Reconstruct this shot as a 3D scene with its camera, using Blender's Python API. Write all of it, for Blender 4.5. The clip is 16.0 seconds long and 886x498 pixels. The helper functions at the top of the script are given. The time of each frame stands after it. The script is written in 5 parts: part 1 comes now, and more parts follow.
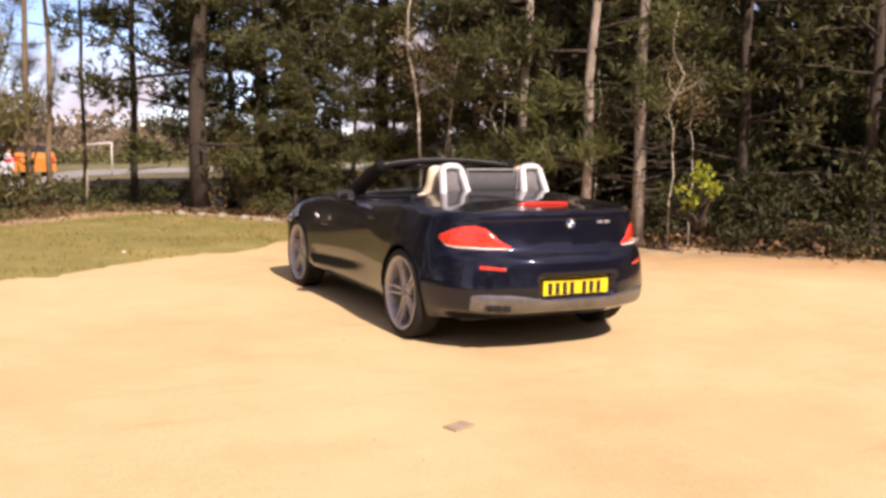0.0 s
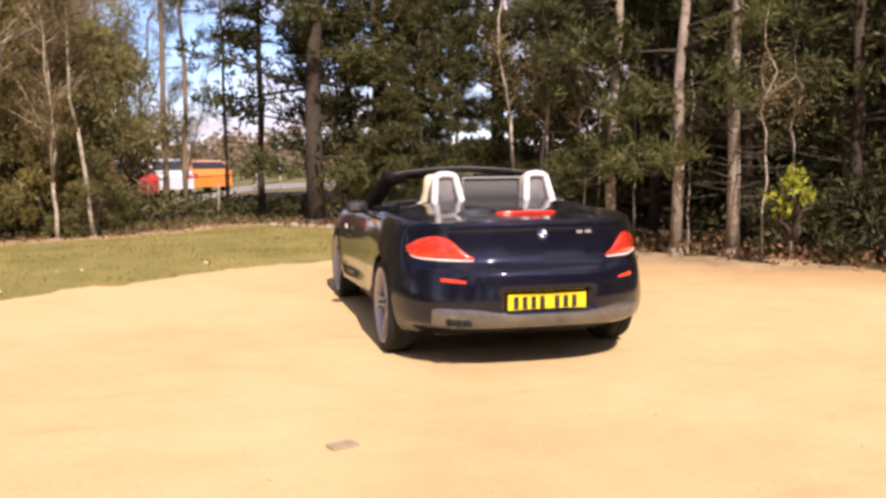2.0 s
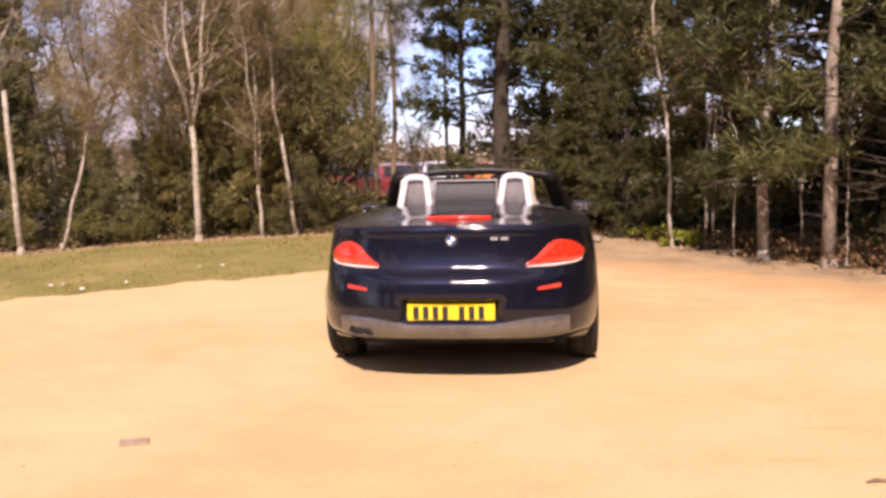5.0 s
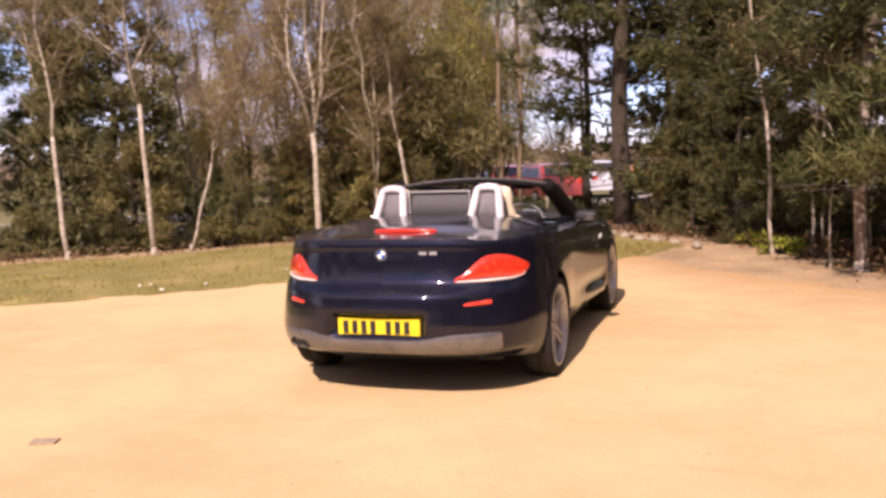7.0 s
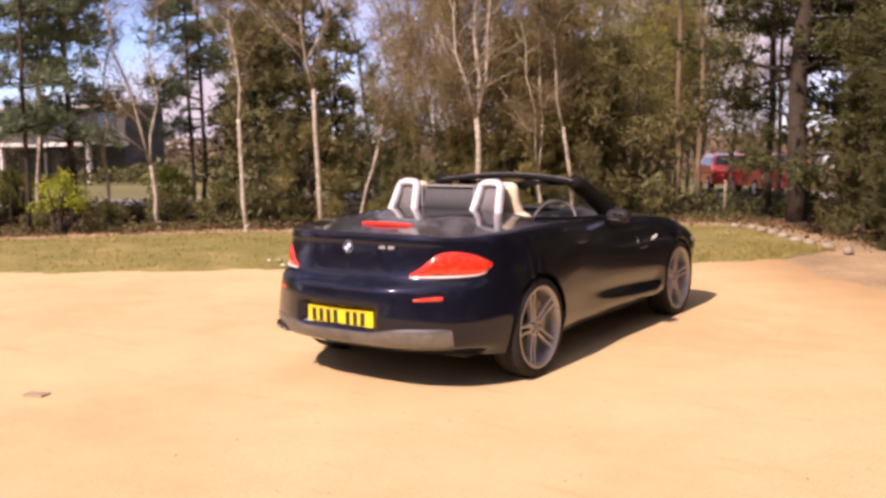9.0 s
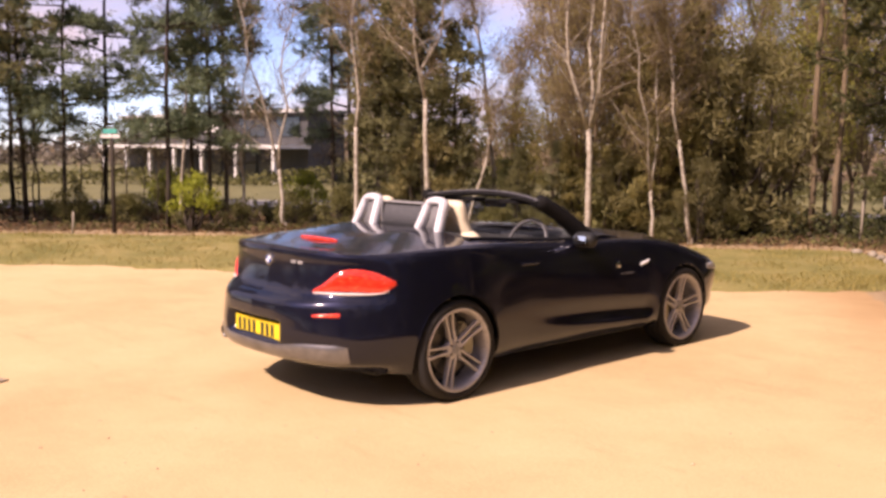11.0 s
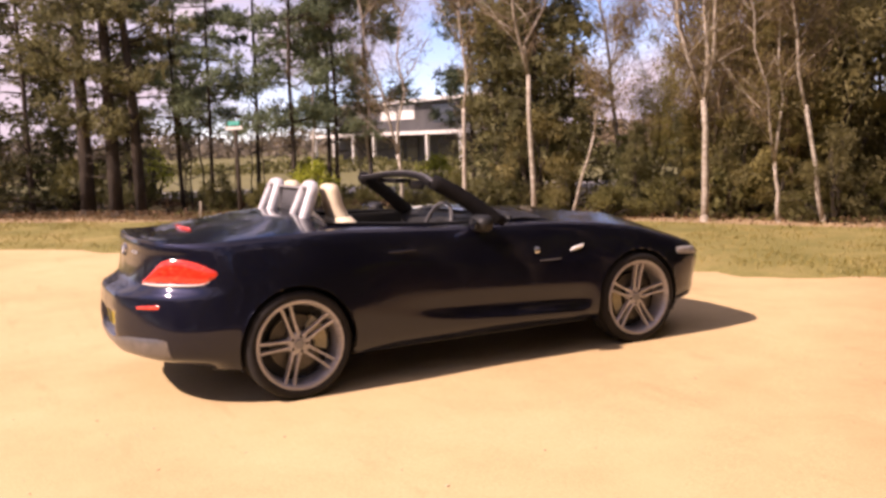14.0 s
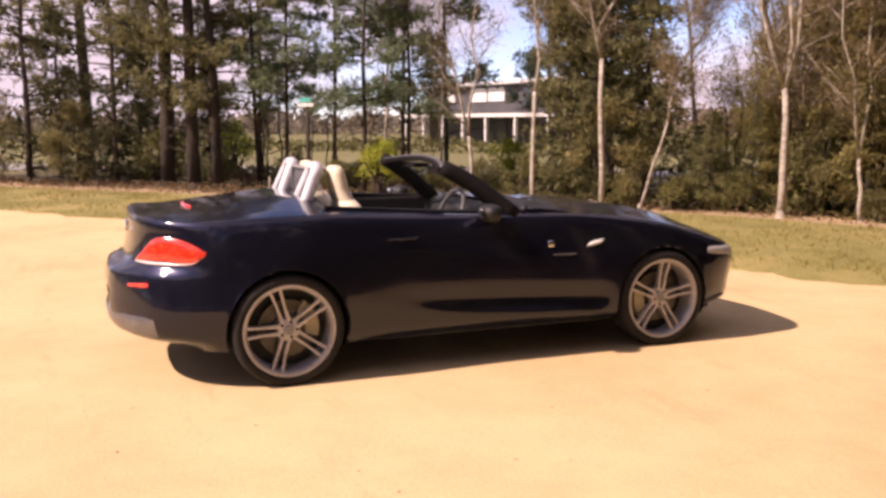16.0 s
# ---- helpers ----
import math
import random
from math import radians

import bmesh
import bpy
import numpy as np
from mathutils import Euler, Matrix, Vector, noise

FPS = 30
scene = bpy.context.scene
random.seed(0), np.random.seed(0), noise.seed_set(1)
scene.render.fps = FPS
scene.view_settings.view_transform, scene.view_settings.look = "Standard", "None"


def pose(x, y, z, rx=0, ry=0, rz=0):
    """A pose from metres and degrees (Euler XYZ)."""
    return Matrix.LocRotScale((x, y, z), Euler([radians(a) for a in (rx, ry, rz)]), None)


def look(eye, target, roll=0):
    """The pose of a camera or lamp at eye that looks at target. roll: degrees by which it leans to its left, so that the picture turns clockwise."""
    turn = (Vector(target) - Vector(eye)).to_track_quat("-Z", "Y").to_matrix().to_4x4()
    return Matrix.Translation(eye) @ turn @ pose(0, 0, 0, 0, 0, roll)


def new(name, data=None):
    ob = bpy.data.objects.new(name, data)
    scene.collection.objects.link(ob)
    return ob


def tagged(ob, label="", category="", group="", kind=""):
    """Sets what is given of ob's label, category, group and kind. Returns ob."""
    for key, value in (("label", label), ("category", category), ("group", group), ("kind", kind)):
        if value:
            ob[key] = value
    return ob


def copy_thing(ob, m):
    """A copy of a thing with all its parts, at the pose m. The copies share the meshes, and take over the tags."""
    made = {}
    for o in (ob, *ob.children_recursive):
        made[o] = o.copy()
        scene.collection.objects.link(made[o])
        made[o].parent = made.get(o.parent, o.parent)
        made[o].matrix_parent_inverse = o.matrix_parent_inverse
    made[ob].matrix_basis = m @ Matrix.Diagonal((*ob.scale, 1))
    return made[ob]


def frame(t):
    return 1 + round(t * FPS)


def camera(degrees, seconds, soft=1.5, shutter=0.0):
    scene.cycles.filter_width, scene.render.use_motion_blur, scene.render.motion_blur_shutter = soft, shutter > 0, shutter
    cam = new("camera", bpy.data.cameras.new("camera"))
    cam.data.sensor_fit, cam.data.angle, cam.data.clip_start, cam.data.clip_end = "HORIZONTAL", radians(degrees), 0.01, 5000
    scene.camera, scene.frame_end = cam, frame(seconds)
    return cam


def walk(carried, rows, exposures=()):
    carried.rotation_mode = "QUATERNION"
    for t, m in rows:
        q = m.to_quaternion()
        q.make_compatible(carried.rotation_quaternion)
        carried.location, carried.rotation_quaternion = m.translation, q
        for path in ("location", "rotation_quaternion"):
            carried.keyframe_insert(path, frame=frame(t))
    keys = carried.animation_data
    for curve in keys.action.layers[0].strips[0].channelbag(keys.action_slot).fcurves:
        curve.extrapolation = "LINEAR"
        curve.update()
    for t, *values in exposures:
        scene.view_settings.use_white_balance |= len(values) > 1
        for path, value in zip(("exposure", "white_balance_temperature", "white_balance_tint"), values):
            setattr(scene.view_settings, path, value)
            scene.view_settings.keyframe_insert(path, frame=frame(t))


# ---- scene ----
from mathutils import kdtree
cam = camera(51.6, 16.0, soft=3.1, shutter=0.4)

# camera path: seconds, eye, target, roll
PATH = [
    (0, (-3.541, -7.178, 1.42), (-2.647, -5.404, 1.182), 1.0),
    (0.5, (-3.265, -7.186, 1.377), (-2.443, -5.373, 1.183), -0.3),
    (1, (-2.927, -7.263, 1.418), (-2.197, -5.409, 1.239), -0.1),
    (1.5, (-2.5, -7.416, 1.434), (-1.915, -5.511, 1.262), -0.3),
    (2, (-2.055, -7.498, 1.406), (-1.559, -5.573, 1.189), -0.3),
    (2.5, (-1.575, -7.522, 1.43), (-1.159, -5.579, 1.199), -1.3),
    (3, (-1.12, -7.614, 1.43), (-0.822, -5.65, 1.199), -2.1),
    (3.5, (-0.711, -7.593, 1.405), (-0.498, -5.617, 1.18), -1.8),
    (4, (-0.292, -7.558, 1.423), (-0.22, -5.57, 1.21), -0.9),
    (4.5, (0.154, -7.537, 1.419), (0.054, -5.55, 1.207), -1.4),
    (5, (0.542, -7.471, 1.385), (0.326, -5.493, 1.178), -1.2),
    (5.2, (0.705, -7.397, 1.388), (0.433, -5.428, 1.168), -0.6),
    (7.3, (2.392, -6.995, 1.461), (1.658, -5.145, 1.259), -1.6),
    (7.5, (2.576, -6.95, 1.481), (1.782, -5.126, 1.273), -1.1),
    (8, (2.941, -6.79, 1.453), (2.024, -5.026, 1.238), -1.4),
    (8.5, (3.309, -6.535, 1.476), (2.296, -4.825, 1.255), -1.3),
    (9, (3.686, -6.285, 1.483), (2.542, -4.66, 1.256), -0.7),
    (9.2, (3.807, -6.166, 1.474), (2.617, -4.575, 1.241), -0.6),
    (11.3, (5.089, -4.882, 1.554), (3.584, -3.579, 1.355), 0.1),
    (11.5, (5.152, -4.75, 1.548), (3.629, -3.468, 1.357), -0.3),
    (12, (5.363, -4.389, 1.548), (3.767, -3.199, 1.35), -1.2),
    (12.5, (5.541, -4.066, 1.508), (3.906, -2.931, 1.309), -2.6),
    (13, (5.734, -3.641, 1.51), (4.044, -2.6, 1.268), -2.3),
    (13.5, (5.847, -3.233, 1.503), (4.111, -2.27, 1.264), -2.4),
    (14, (5.887, -2.864, 1.494), (4.12, -1.96, 1.249), -1.9),
    (14.5, (5.828, -2.518, 1.486), (4.052, -1.639, 1.218), -0.9),
    (15, (5.861, -2.313, 1.499), (4.053, -1.5, 1.229), -1.9),
    (15.5, (5.891, -2.266, 1.491), (4.057, -1.526, 1.194), 0.0),
    (16, (5.886, -2.262, 1.499), (4.039, -1.547, 1.218), -0.1),
]
walk(cam, [(t, look(eye, target, roll)) for t, eye, target, roll in PATH], [(0, 0.76, 7050, 26), (2.2, 0.80, 7000, 24), (4, 0.76, 7100, 31), (8.5, 0.73, 7150, 36), (12, 0.79, 7350, 37), (16, 0.82, 7350, 37)])

# ---- world, sun ----
SUN_TO = Vector((0.0, -1.05, 1.0)).normalized()      # towards the sun, from behind the car
world = bpy.data.worlds.new("sky")
scene.world = world
world.use_nodes = True
wn, wl = world.node_tree.nodes, world.node_tree.links
wn.clear()
w_out = wn.new("ShaderNodeOutputWorld")
w_bg = wn.new("ShaderNodeBackground")
w_sky = wn.new("ShaderNodeTexSky")
w_sky.sky_type, w_sky.sun_disc = "NISHITA", False
w_sky.sun_elevation = math.asin(SUN_TO.z)
w_sky.sun_rotation = math.atan2(SUN_TO.x, SUN_TO.y)
w_sky.air_density, w_sky.dust_density, w_sky.ozone_density = 0.6, 0.05, 4.0
# broken white cloud all over the sky
w_co = wn.new("ShaderNodeTexCoord")
w_map = wn.new("ShaderNodeMapping")
w_map.inputs["Scale"].default_value = (1.0, 1.0, 2.4)
w_noise = wn.new("ShaderNodeTexNoise")
w_noise.inputs["Scale"].default_value = 2.6
w_noise.inputs["Detail"].default_value = 7.0
w_noise.inputs["Roughness"].default_value = 0.55
w_ramp = wn.new("ShaderNodeValToRGB")
w_ramp.color_ramp.elements[0].position, w_ramp.color_ramp.elements[1].position = 0.40, 0.56
w_mix = wn.new("ShaderNodeMix")
w_mix.data_type = "RGBA"
w_mix.inputs["B"].default_value = (3.6, 3.5, 3.95, 1)
wl.new(w_co.outputs["Generated"], w_map.inputs["Vector"])
wl.new(w_map.outputs["Vector"], w_noise.inputs["Vector"])
wl.new(w_noise.outputs["Fac"], w_ramp.inputs["Fac"])
wl.new(w_ramp.outputs["Color"], w_mix.inputs["Factor"])
wl.new(w_sky.outputs["Color"], w_mix.inputs["A"])
wl.new(w_mix.outputs["Result"], w_bg.inputs["Color"])
w_bg.inputs["Strength"].default_value = 0.13
wl.new(w_bg.outputs["Background"], w_out.inputs["Surface"])

sun_data = bpy.data.lights.new("sun", "SUN")
sun_data.energy, sun_data.angle, sun_data.color = 4.6, radians(0.53), (1.0, 0.93, 0.82)
sun = new("sun", sun_data)
sun.matrix_world = look(SUN_TO * 60, (0, 0, 0))

# ---- materials ----
def material(name, color, rough=0.6, metal=0.0, spec=0.5, coat=0.0):
    m = bpy.data.materials.new(name)
    m.use_nodes = True
    b = m.node_tree.nodes["Principled BSDF"]
    b.inputs["Base Color"].default_value = (*color, 1)
    b.inputs["Roughness"].default_value = rough
    b.inputs["Metallic"].default_value = metal
    b.inputs["Specular IOR Level"].default_value = spec
    b.inputs["Coat Weight"].default_value = coat
    b.inputs["Coat Roughness"].default_value = 0.03
    return m


def nodes_of(m):
    return m.node_tree.nodes, m.node_tree.links, m.node_tree.nodes["Principled BSDF"]


def noise_node(m, scale, detail=4.0, rough=0.55, coords="Object", stretch=None):
    n, l, _ = nodes_of(m)
    c = n.new("ShaderNodeTexCoord")
    t = n.new("ShaderNodeTexNoise")
    t.inputs["Scale"].default_value, t.inputs["Detail"].default_value, t.inputs["Roughness"].default_value = scale, detail, rough
    if stretch:
        mp = n.new("ShaderNodeMapping")
        mp.inputs["Scale"].default_value = stretch
        l.new(c.outputs[coords], mp.inputs["Vector"])
        l.new(mp.outputs["Vector"], t.inputs["Vector"])
    else:
        l.new(c.outputs[coords], t.inputs["Vector"])
    return t.outputs["Fac"]


def ramp(m, fac, stops):
    n, l, _ = nodes_of(m)
    r = n.new("ShaderNodeValToRGB")
    e = r.color_ramp.elements
    while len(e) < len(stops):
        e.new(0.5)
    for k, (p, c) in zip(e, stops):
        k.position, k.color = p, (*c, 1)
    l.new(fac, r.inputs["Fac"])
    return r.outputs["Color"]


def mix(m, a, b, fac, mode="MIX"):
    n, l, _ = nodes_of(m)
    x = n.new("ShaderNodeMix")
    x.data_type, x.blend_type = "RGBA", mode
    for key, v in (("A", a), ("B", b), ("Factor", fac)):
        if isinstance(v, (int, float)):
            x.inputs[key].default_value = v
        elif isinstance(v, tuple):
            x.inputs[key].default_value = (*v, 1)
        else:
            l.new(v, x.inputs[key])
    return x.outputs["Result"]


def bump(m, height, strength, distance=0.01):
    n, l, b = nodes_of(m)
    k = n.new("ShaderNodeBump")
    k.inputs["Strength"].default_value, k.inputs["Distance"].default_value = strength, distance
    l.new(height, k.inputs["Height"])
    l.new(k.outputs["Normal"], b.inputs["Normal"])


def colour(m, socket):
    m.node_tree.links.new(socket, nodes_of(m)[2].inputs["Base Color"])


def varied(name, c1, c2, scale, rough=0.8, bump_s=0.0, bump_d=0.01, fine=None, metal=0.0, spec=0.3, stretch=None):
    m = material(name, c1, rough, metal, spec)
    big = ramp(m, noise_node(m, scale, 5, 0.6, stretch=stretch), [(0.3, c1), (0.7, c2)])
    small = noise_node(m, fine or scale * 9, 4, 0.65)
    tone = ramp(m, small, [(0.3, (0.72, 0.72, 0.72)), (0.7, (1.2, 1.2, 1.2))])
    colour(m, mix(m, big, tone, 1.0, "MULTIPLY"))
    if bump_s:
        bump(m, small, bump_s, bump_d)
    return m


def leafy(name, dark, light, trans=0.25):
    """Foliage, varied leaf by leaf, that lets some light through."""
    m = material(name, dark, 0.6, 0, 0.25)
    n, l, b = nodes_of(m)
    g = n.new("ShaderNodeNewGeometry")
    c = ramp(m, g.outputs["Random Per Island"], [(0.0, tuple(a * .9 + d * .1 for a, d in zip(dark, light))), (0.6, tuple(a * .55 + d * .45 for a, d in zip(dark, light))), (1.0, tuple(a * .2 + d * .8 for a, d in zip(dark, light)))])
    o = n.new("ShaderNodeObjectInfo")
    t = ramp(m, o.outputs["Random"], [(0.0, (0.8, 0.78, 0.75)), (1.0, (1.2, 1.12, 1.0))])
    c = mix(m, c, t, 1.0, "MULTIPLY")
    colour(m, c)
    tr = n.new("ShaderNodeBsdfTranslucent")
    mx = n.new("ShaderNodeMixShader")
    mx.inputs["Fac"].default_value = trans
    l.new(c, tr.inputs["Color"])
    l.new(b.outputs["BSDF"], mx.inputs[1])
    l.new(tr.outputs["BSDF"], mx.inputs[2])
    l.new(mx.outputs["Shader"], n["Material Output"].inputs["Surface"])
    return m


PAINT = material("car_paint", (0.011, 0.011, 0.020), 0.40, 0.62, 0.0, 1.0)
_, l_, b_ = nodes_of(PAINT)
b_.inputs["Coat IOR"].default_value = 1.49
flake = noise_node(PAINT, 900, 2)
colour(PAINT, ramp(PAINT, flake, [(0.35, (0.0066, 0.0070, 0.0145)), (0.75, (0.0130, 0.0140, 0.0310))]))
dust = noise_node(PAINT, 5, 6, 0.7)
l_.new(ramp(PAINT, dust, [(0.35, (0.05, 0.05, 0.05)), (0.75, (0.10, 0.10, 0.10))]), b_.inputs["Coat Roughness"])

BLACK = varied("black_plastic", (0.012, 0.012, 0.013), (0.02, 0.02, 0.02), 8, 0.55, 0.1, 0.002, 200)
MATT = varied("matt_black_trim", (0.007, 0.0065, 0.007), (0.012, 0.011, 0.011), 9, 0.85, 0.1, 0.002, 200, spec=0.12)
INFILL = varied("grey_hoop_padding", (0.13, 0.125, 0.13), (0.18, 0.175, 0.18), 12, 0.8, 0.1, 0.002, 160)
CLOTH = varied("dark_carpet", (0.012, 0.011, 0.011), (0.022, 0.02, 0.02), 15, 0.95, 0.2, 0.003, 300)
GREY_TRIM = varied("grey_trim", (0.24, 0.235, 0.235), (0.30, 0.29, 0.29), 6, 0.45, 0, 0, 80)
HEADER_TRIM = varied("dark_grey_trim", (0.075, 0.072, 0.075), (0.10, 0.097, 0.10), 6, 0.35, 0, 0, 80)
SILVER = varied("satin_silver_paint", (0.19, 0.185, 0.19), (0.225, 0.217, 0.225), 3, 0.31, 0, 0, 9, metal=0.75)
ALLOY = varied("alloy_wheel", (0.42, 0.40, 0.415), (0.50, 0.475, 0.49), 9, 0.38, 0, 0, 70, metal=0.45)
HOOP = varied("pale_silver_hoop", (0.55, 0.54, 0.56), (0.63, 0.62, 0.64), 6, 0.42, 0, 0, 60, metal=0.1)
LEATHER = varied("ivory_leather", (0.66, 0.56, 0.40), (0.74, 0.64, 0.47), 7, 0.5, 0.15, 0.002, 180)
RUBBER = varied("tyre_rubber", (0.011, 0.010, 0.010), (0.024, 0.021, 0.019), 6, 0.85, 0.2, 0.002, 120)
DISC = varied("brake_disc", (0.06, 0.055, 0.05), (0.11, 0.10, 0.09), 12, 0.4, 0, 0, 90, metal=0.8)
CALIPER = varied("brake_caliper", (0.35, 0.31, 0.20), (0.42, 0.37, 0.25), 12, 0.5)
CHROME = material("chrome", (0.75, 0.75, 0.76), 0.12, 1.0)
RED = material("red_lens", (0.62, 0.030, 0.012), 0.12, 0, 0.5, 1.0)
colour(RED, ramp(RED, noise_node(RED, 26, 3, stretch=(1, 1, 4)), [(0.32, (0.46, 0.014, 0.006)), (0.62, (0.72, 0.05, 0.02)), (0.78, (0.88, 0.15, 0.06))]))
CLEAR = varied("clear_lens", (0.62, 0.55, 0.52), (0.75, 0.70, 0.68), 30, 0.15)
HEADLAMP = varied("headlamp_lens", (0.30, 0.29, 0.29), (0.50, 0.48, 0.46), 30, 0.1)
YELLOW = varied("yellow_plate", (0.74, 0.55, 0.02), (0.80, 0.60, 0.03), 12, 0.4)
INK = material("black_ink", (0.015, 0.015, 0.015), 0.5)
WHITE = varied("white_enamel", (0.78, 0.78, 0.78), (0.82, 0.82, 0.82), 20, 0.3)
BLUE = material("blue_enamel", (0.03, 0.10, 0.36), 0.25)
GLASS = material("glass", (0.92, 0.95, 0.94), 0.0, 0, 0.5)
GLASS.node_tree.nodes["Principled BSDF"].inputs["Transmission Weight"].default_value = 1.0
GLASS.node_tree.nodes["Principled BSDF"].inputs["IOR"].default_value = 1.05
MESH_NET = varied("wind_deflector_net", (0.06, 0.06, 0.065), (0.08, 0.08, 0.085), 30, 0.7)
MIRROR = material("mirror_glass", (0.85, 0.86, 0.88), 0.02, 1.0)


# ---- mesh helpers ----
def mesh_object(name, me, mat, parent=None, label=""):
    me.materials.append(mat)
    ob = new(name, me)
    if parent:
        ob.parent = parent
    if label:
        ob["label"] = label
    return ob


def part(name, bm, mat, parent=None, label="", smooth=True):
    me = bpy.data.meshes.new(name)
    bm.normal_update()
    for f in bm.faces:
        f.smooth = smooth
    bm.to_mesh(me)
    bm.free()
    return mesh_object(name, me, mat, parent, label)


def raw(name, verts, faces, mat, parent=None, label="", smooth=False):
    me = bpy.data.meshes.new(name)
    me.from_pydata([tuple(map(float, v)) for v in verts], [], [tuple(map(int, f)) for f in faces])
    me.update()
    if smooth:
        me.polygons.foreach_set("use_smooth", [True] * len(me.polygons))
    return mesh_object(name, me, mat, parent, label)


def box(bm, x0, y0, z0, x1, y1, z1, bevel=0.0, m=None):
    vs = bmesh.ops.create_cube(bm, size=1.0)["verts"]
    for v in vs:
        v.co = Vector(((x0 + x1) / 2 + v.co.x * (x1 - x0), (y0 + y1) / 2 + v.co.y * (y1 - y0), (z0 + z1) / 2 + v.co.z * (z1 - z0)))
    if bevel:
        es = list({e for v in vs for e in v.link_edges})
        r = bmesh.ops.bevel(bm, geom=es, offset=bevel, segments=2, affect="EDGES", profile=0.6)
        vs = list(set(r["verts"]) | {v for v in vs if v.is_valid})
    if m is not None:
        for v in {v for v in vs if v.is_valid}:
            v.co = m @ v.co
    return vs


def tube(bm, pts, radii, seg=8, flat=1.0, cap=True):
    """A tube along points; flat squashes it along its second axis."""
    pts = [Vector(p) for p in pts]
    rings = []
    up = Vector((0.0, 1.0, 0.02))
    for i, p in enumerate(pts):
        d = (pts[min(i + 1, len(pts) - 1)] - pts[max(i - 1, 0)]).normalized()
        a = d.cross(up)
        if a.length < 0.1:
            a = d.cross(Vector((1, 0, 0)))
        a.normalize()
        b = d.cross(a)
        r = radii[i] if isinstance(radii, (list, tuple)) else radii
        rings.append([bm.verts.new(p + a * r * math.cos(t) + b * r * flat * math.sin(t)) for t in [2 * math.pi * k / seg for k in range(seg)]])
    for q, s in zip(rings, rings[1:]):
        for k in range(seg):
            bm.faces.new((q[k], q[(k + 1) % seg], s[(k + 1) % seg], s[k]))
    if cap:
        bm.faces.new(rings[0][::-1])
        bm.faces.new(rings[-1])
    return rings


def lathe_x(bm, prof, seg=48, centre=(0, 0, 0)):
    """Revolve (radius, x) pairs round the x axis through centre."""
    rings = []
    for r, x in prof:
        rings.append([bm.verts.new((centre[0] + x, centre[1] + r * math.cos(t), centre[2] + r * math.sin(t))) for t in [2 * math.pi * k / seg for k in range(seg)]])
    for q, s in zip(rings, rings[1:]):
        for k in range(seg):
            bm.faces.new((q[k], q[(k + 1) % seg], s[(k + 1) % seg], s[k]))
    return rings


def curve(points, t):
    """Catmull-Rom through (key, value...) rows at key t."""
    ks = [p[0] for p in points]
    if t <= ks[0]:
        return points[0][1]
    if t >= ks[-1]:
        return points[-1][1]
    i = max(k for k in range(len(ks)) if ks[k] <= t)
    i = min(i, len(ks) - 2)
    h = ks[i + 1] - ks[i]
    u = (t - ks[i]) / h
    p1, p2 = points[i][1], points[i + 1][1]
    m1 = (points[i + 1][1] - points[i - 1][1]) / (ks[i + 1] - ks[i - 1]) * h if i else p2 - p1
    m2 = (points[i + 2][1] - points[i][1]) / (ks[i + 2] - ks[i]) * h if i + 2 < len(ks) else p2 - p1
    return (2 * u**3 - 3 * u**2 + 1) * p1 + (u**3 - 2 * u**2 + u) * m1 + (3 * u**2 - 2 * u**3) * p2 + (u**3 - u**2) * m2


def smooth(a, b, t):
    u = min(1.0, max(0.0, (t - a) / (b - a)))
    return u * u * (3 - 2 * u)


def group_root(name, label, category, group="", kind="", at=(0, 0, 0)):
    ob = new(name)
    ob.location = at
    return tagged(ob, label, category, group, kind)

# ---- the roadster ----
# half outline from the tail's middle to the nose's middle: x, y, height of the shoulder
OUTLINE = [(0, -2.15, .952), (.3, -2.135, .95), (.5, -2.09, .945), (.65, -2.01, .94), (.765, -1.88, .935), (.845, -1.70, .94),
           (.892, -1.45, .952), (.905, -1.2, .958), (.892, -.9, .955), (.868, -.55, .938), (.858, -.2, .92), (.856, .2, .908),
           (.862, .6, .898), (.872, .95, .868), (.878, 1.25, .82), (.865, 1.5, .755), (.83, 1.7, .70), (.76, 1.855, .665),
           (.62, 1.97, .64), (.4, 2.035, .63), (.2, 2.055, .625), (0, 2.06, .625)]
SIDE_IN = [(0, .060), (.04, .034), (.10, .015), (.15, .006), (.2, .001), (.25, 0), (.30, .0014), (.40, .0046), (.50, .0078), (.60, .0110), (.645, .0125), (.662, .0145), (.70, .0195), (.80, .0335), (.89, .0470), (.955, .061), (1, .083)]
HAUNCH_IN = [(0, .045), (.06, .024), (.14, .010), (.24, .002), (.34, 0), (.45, .004), (.57, .012), (.70, .023), (.80, .034), (.89, .046), (.955, .058), (1, .078)]
REAR_IN = [(0, .21), (.05, .12), (.08, .055), (.105, .024), (.17, .007), (.246, .001), (.30, .001), (.38, .006), (.49, .016), (.56, .026), (.590, .031), (.615, .040), (.64, .058), (.683, .072),
           (.79, .088), (.888, .0965), (.94, .099), (.97, .0975), (.985, .099), (1, .106)]
REAR_OUT = [(0, 0), (.08, .004), (.13, .024), (.20, .043), (.30, .054), (.42, .056), (.56, .060), (.590, .057), (.615, .030), (.64, .005), (.67, 0), (1, 0)]
NOSE_IN = [(0, .15), (.12, .055), (.4, .026), (.6, .010), (.76, 0), (.88, .014), (1, .06)]
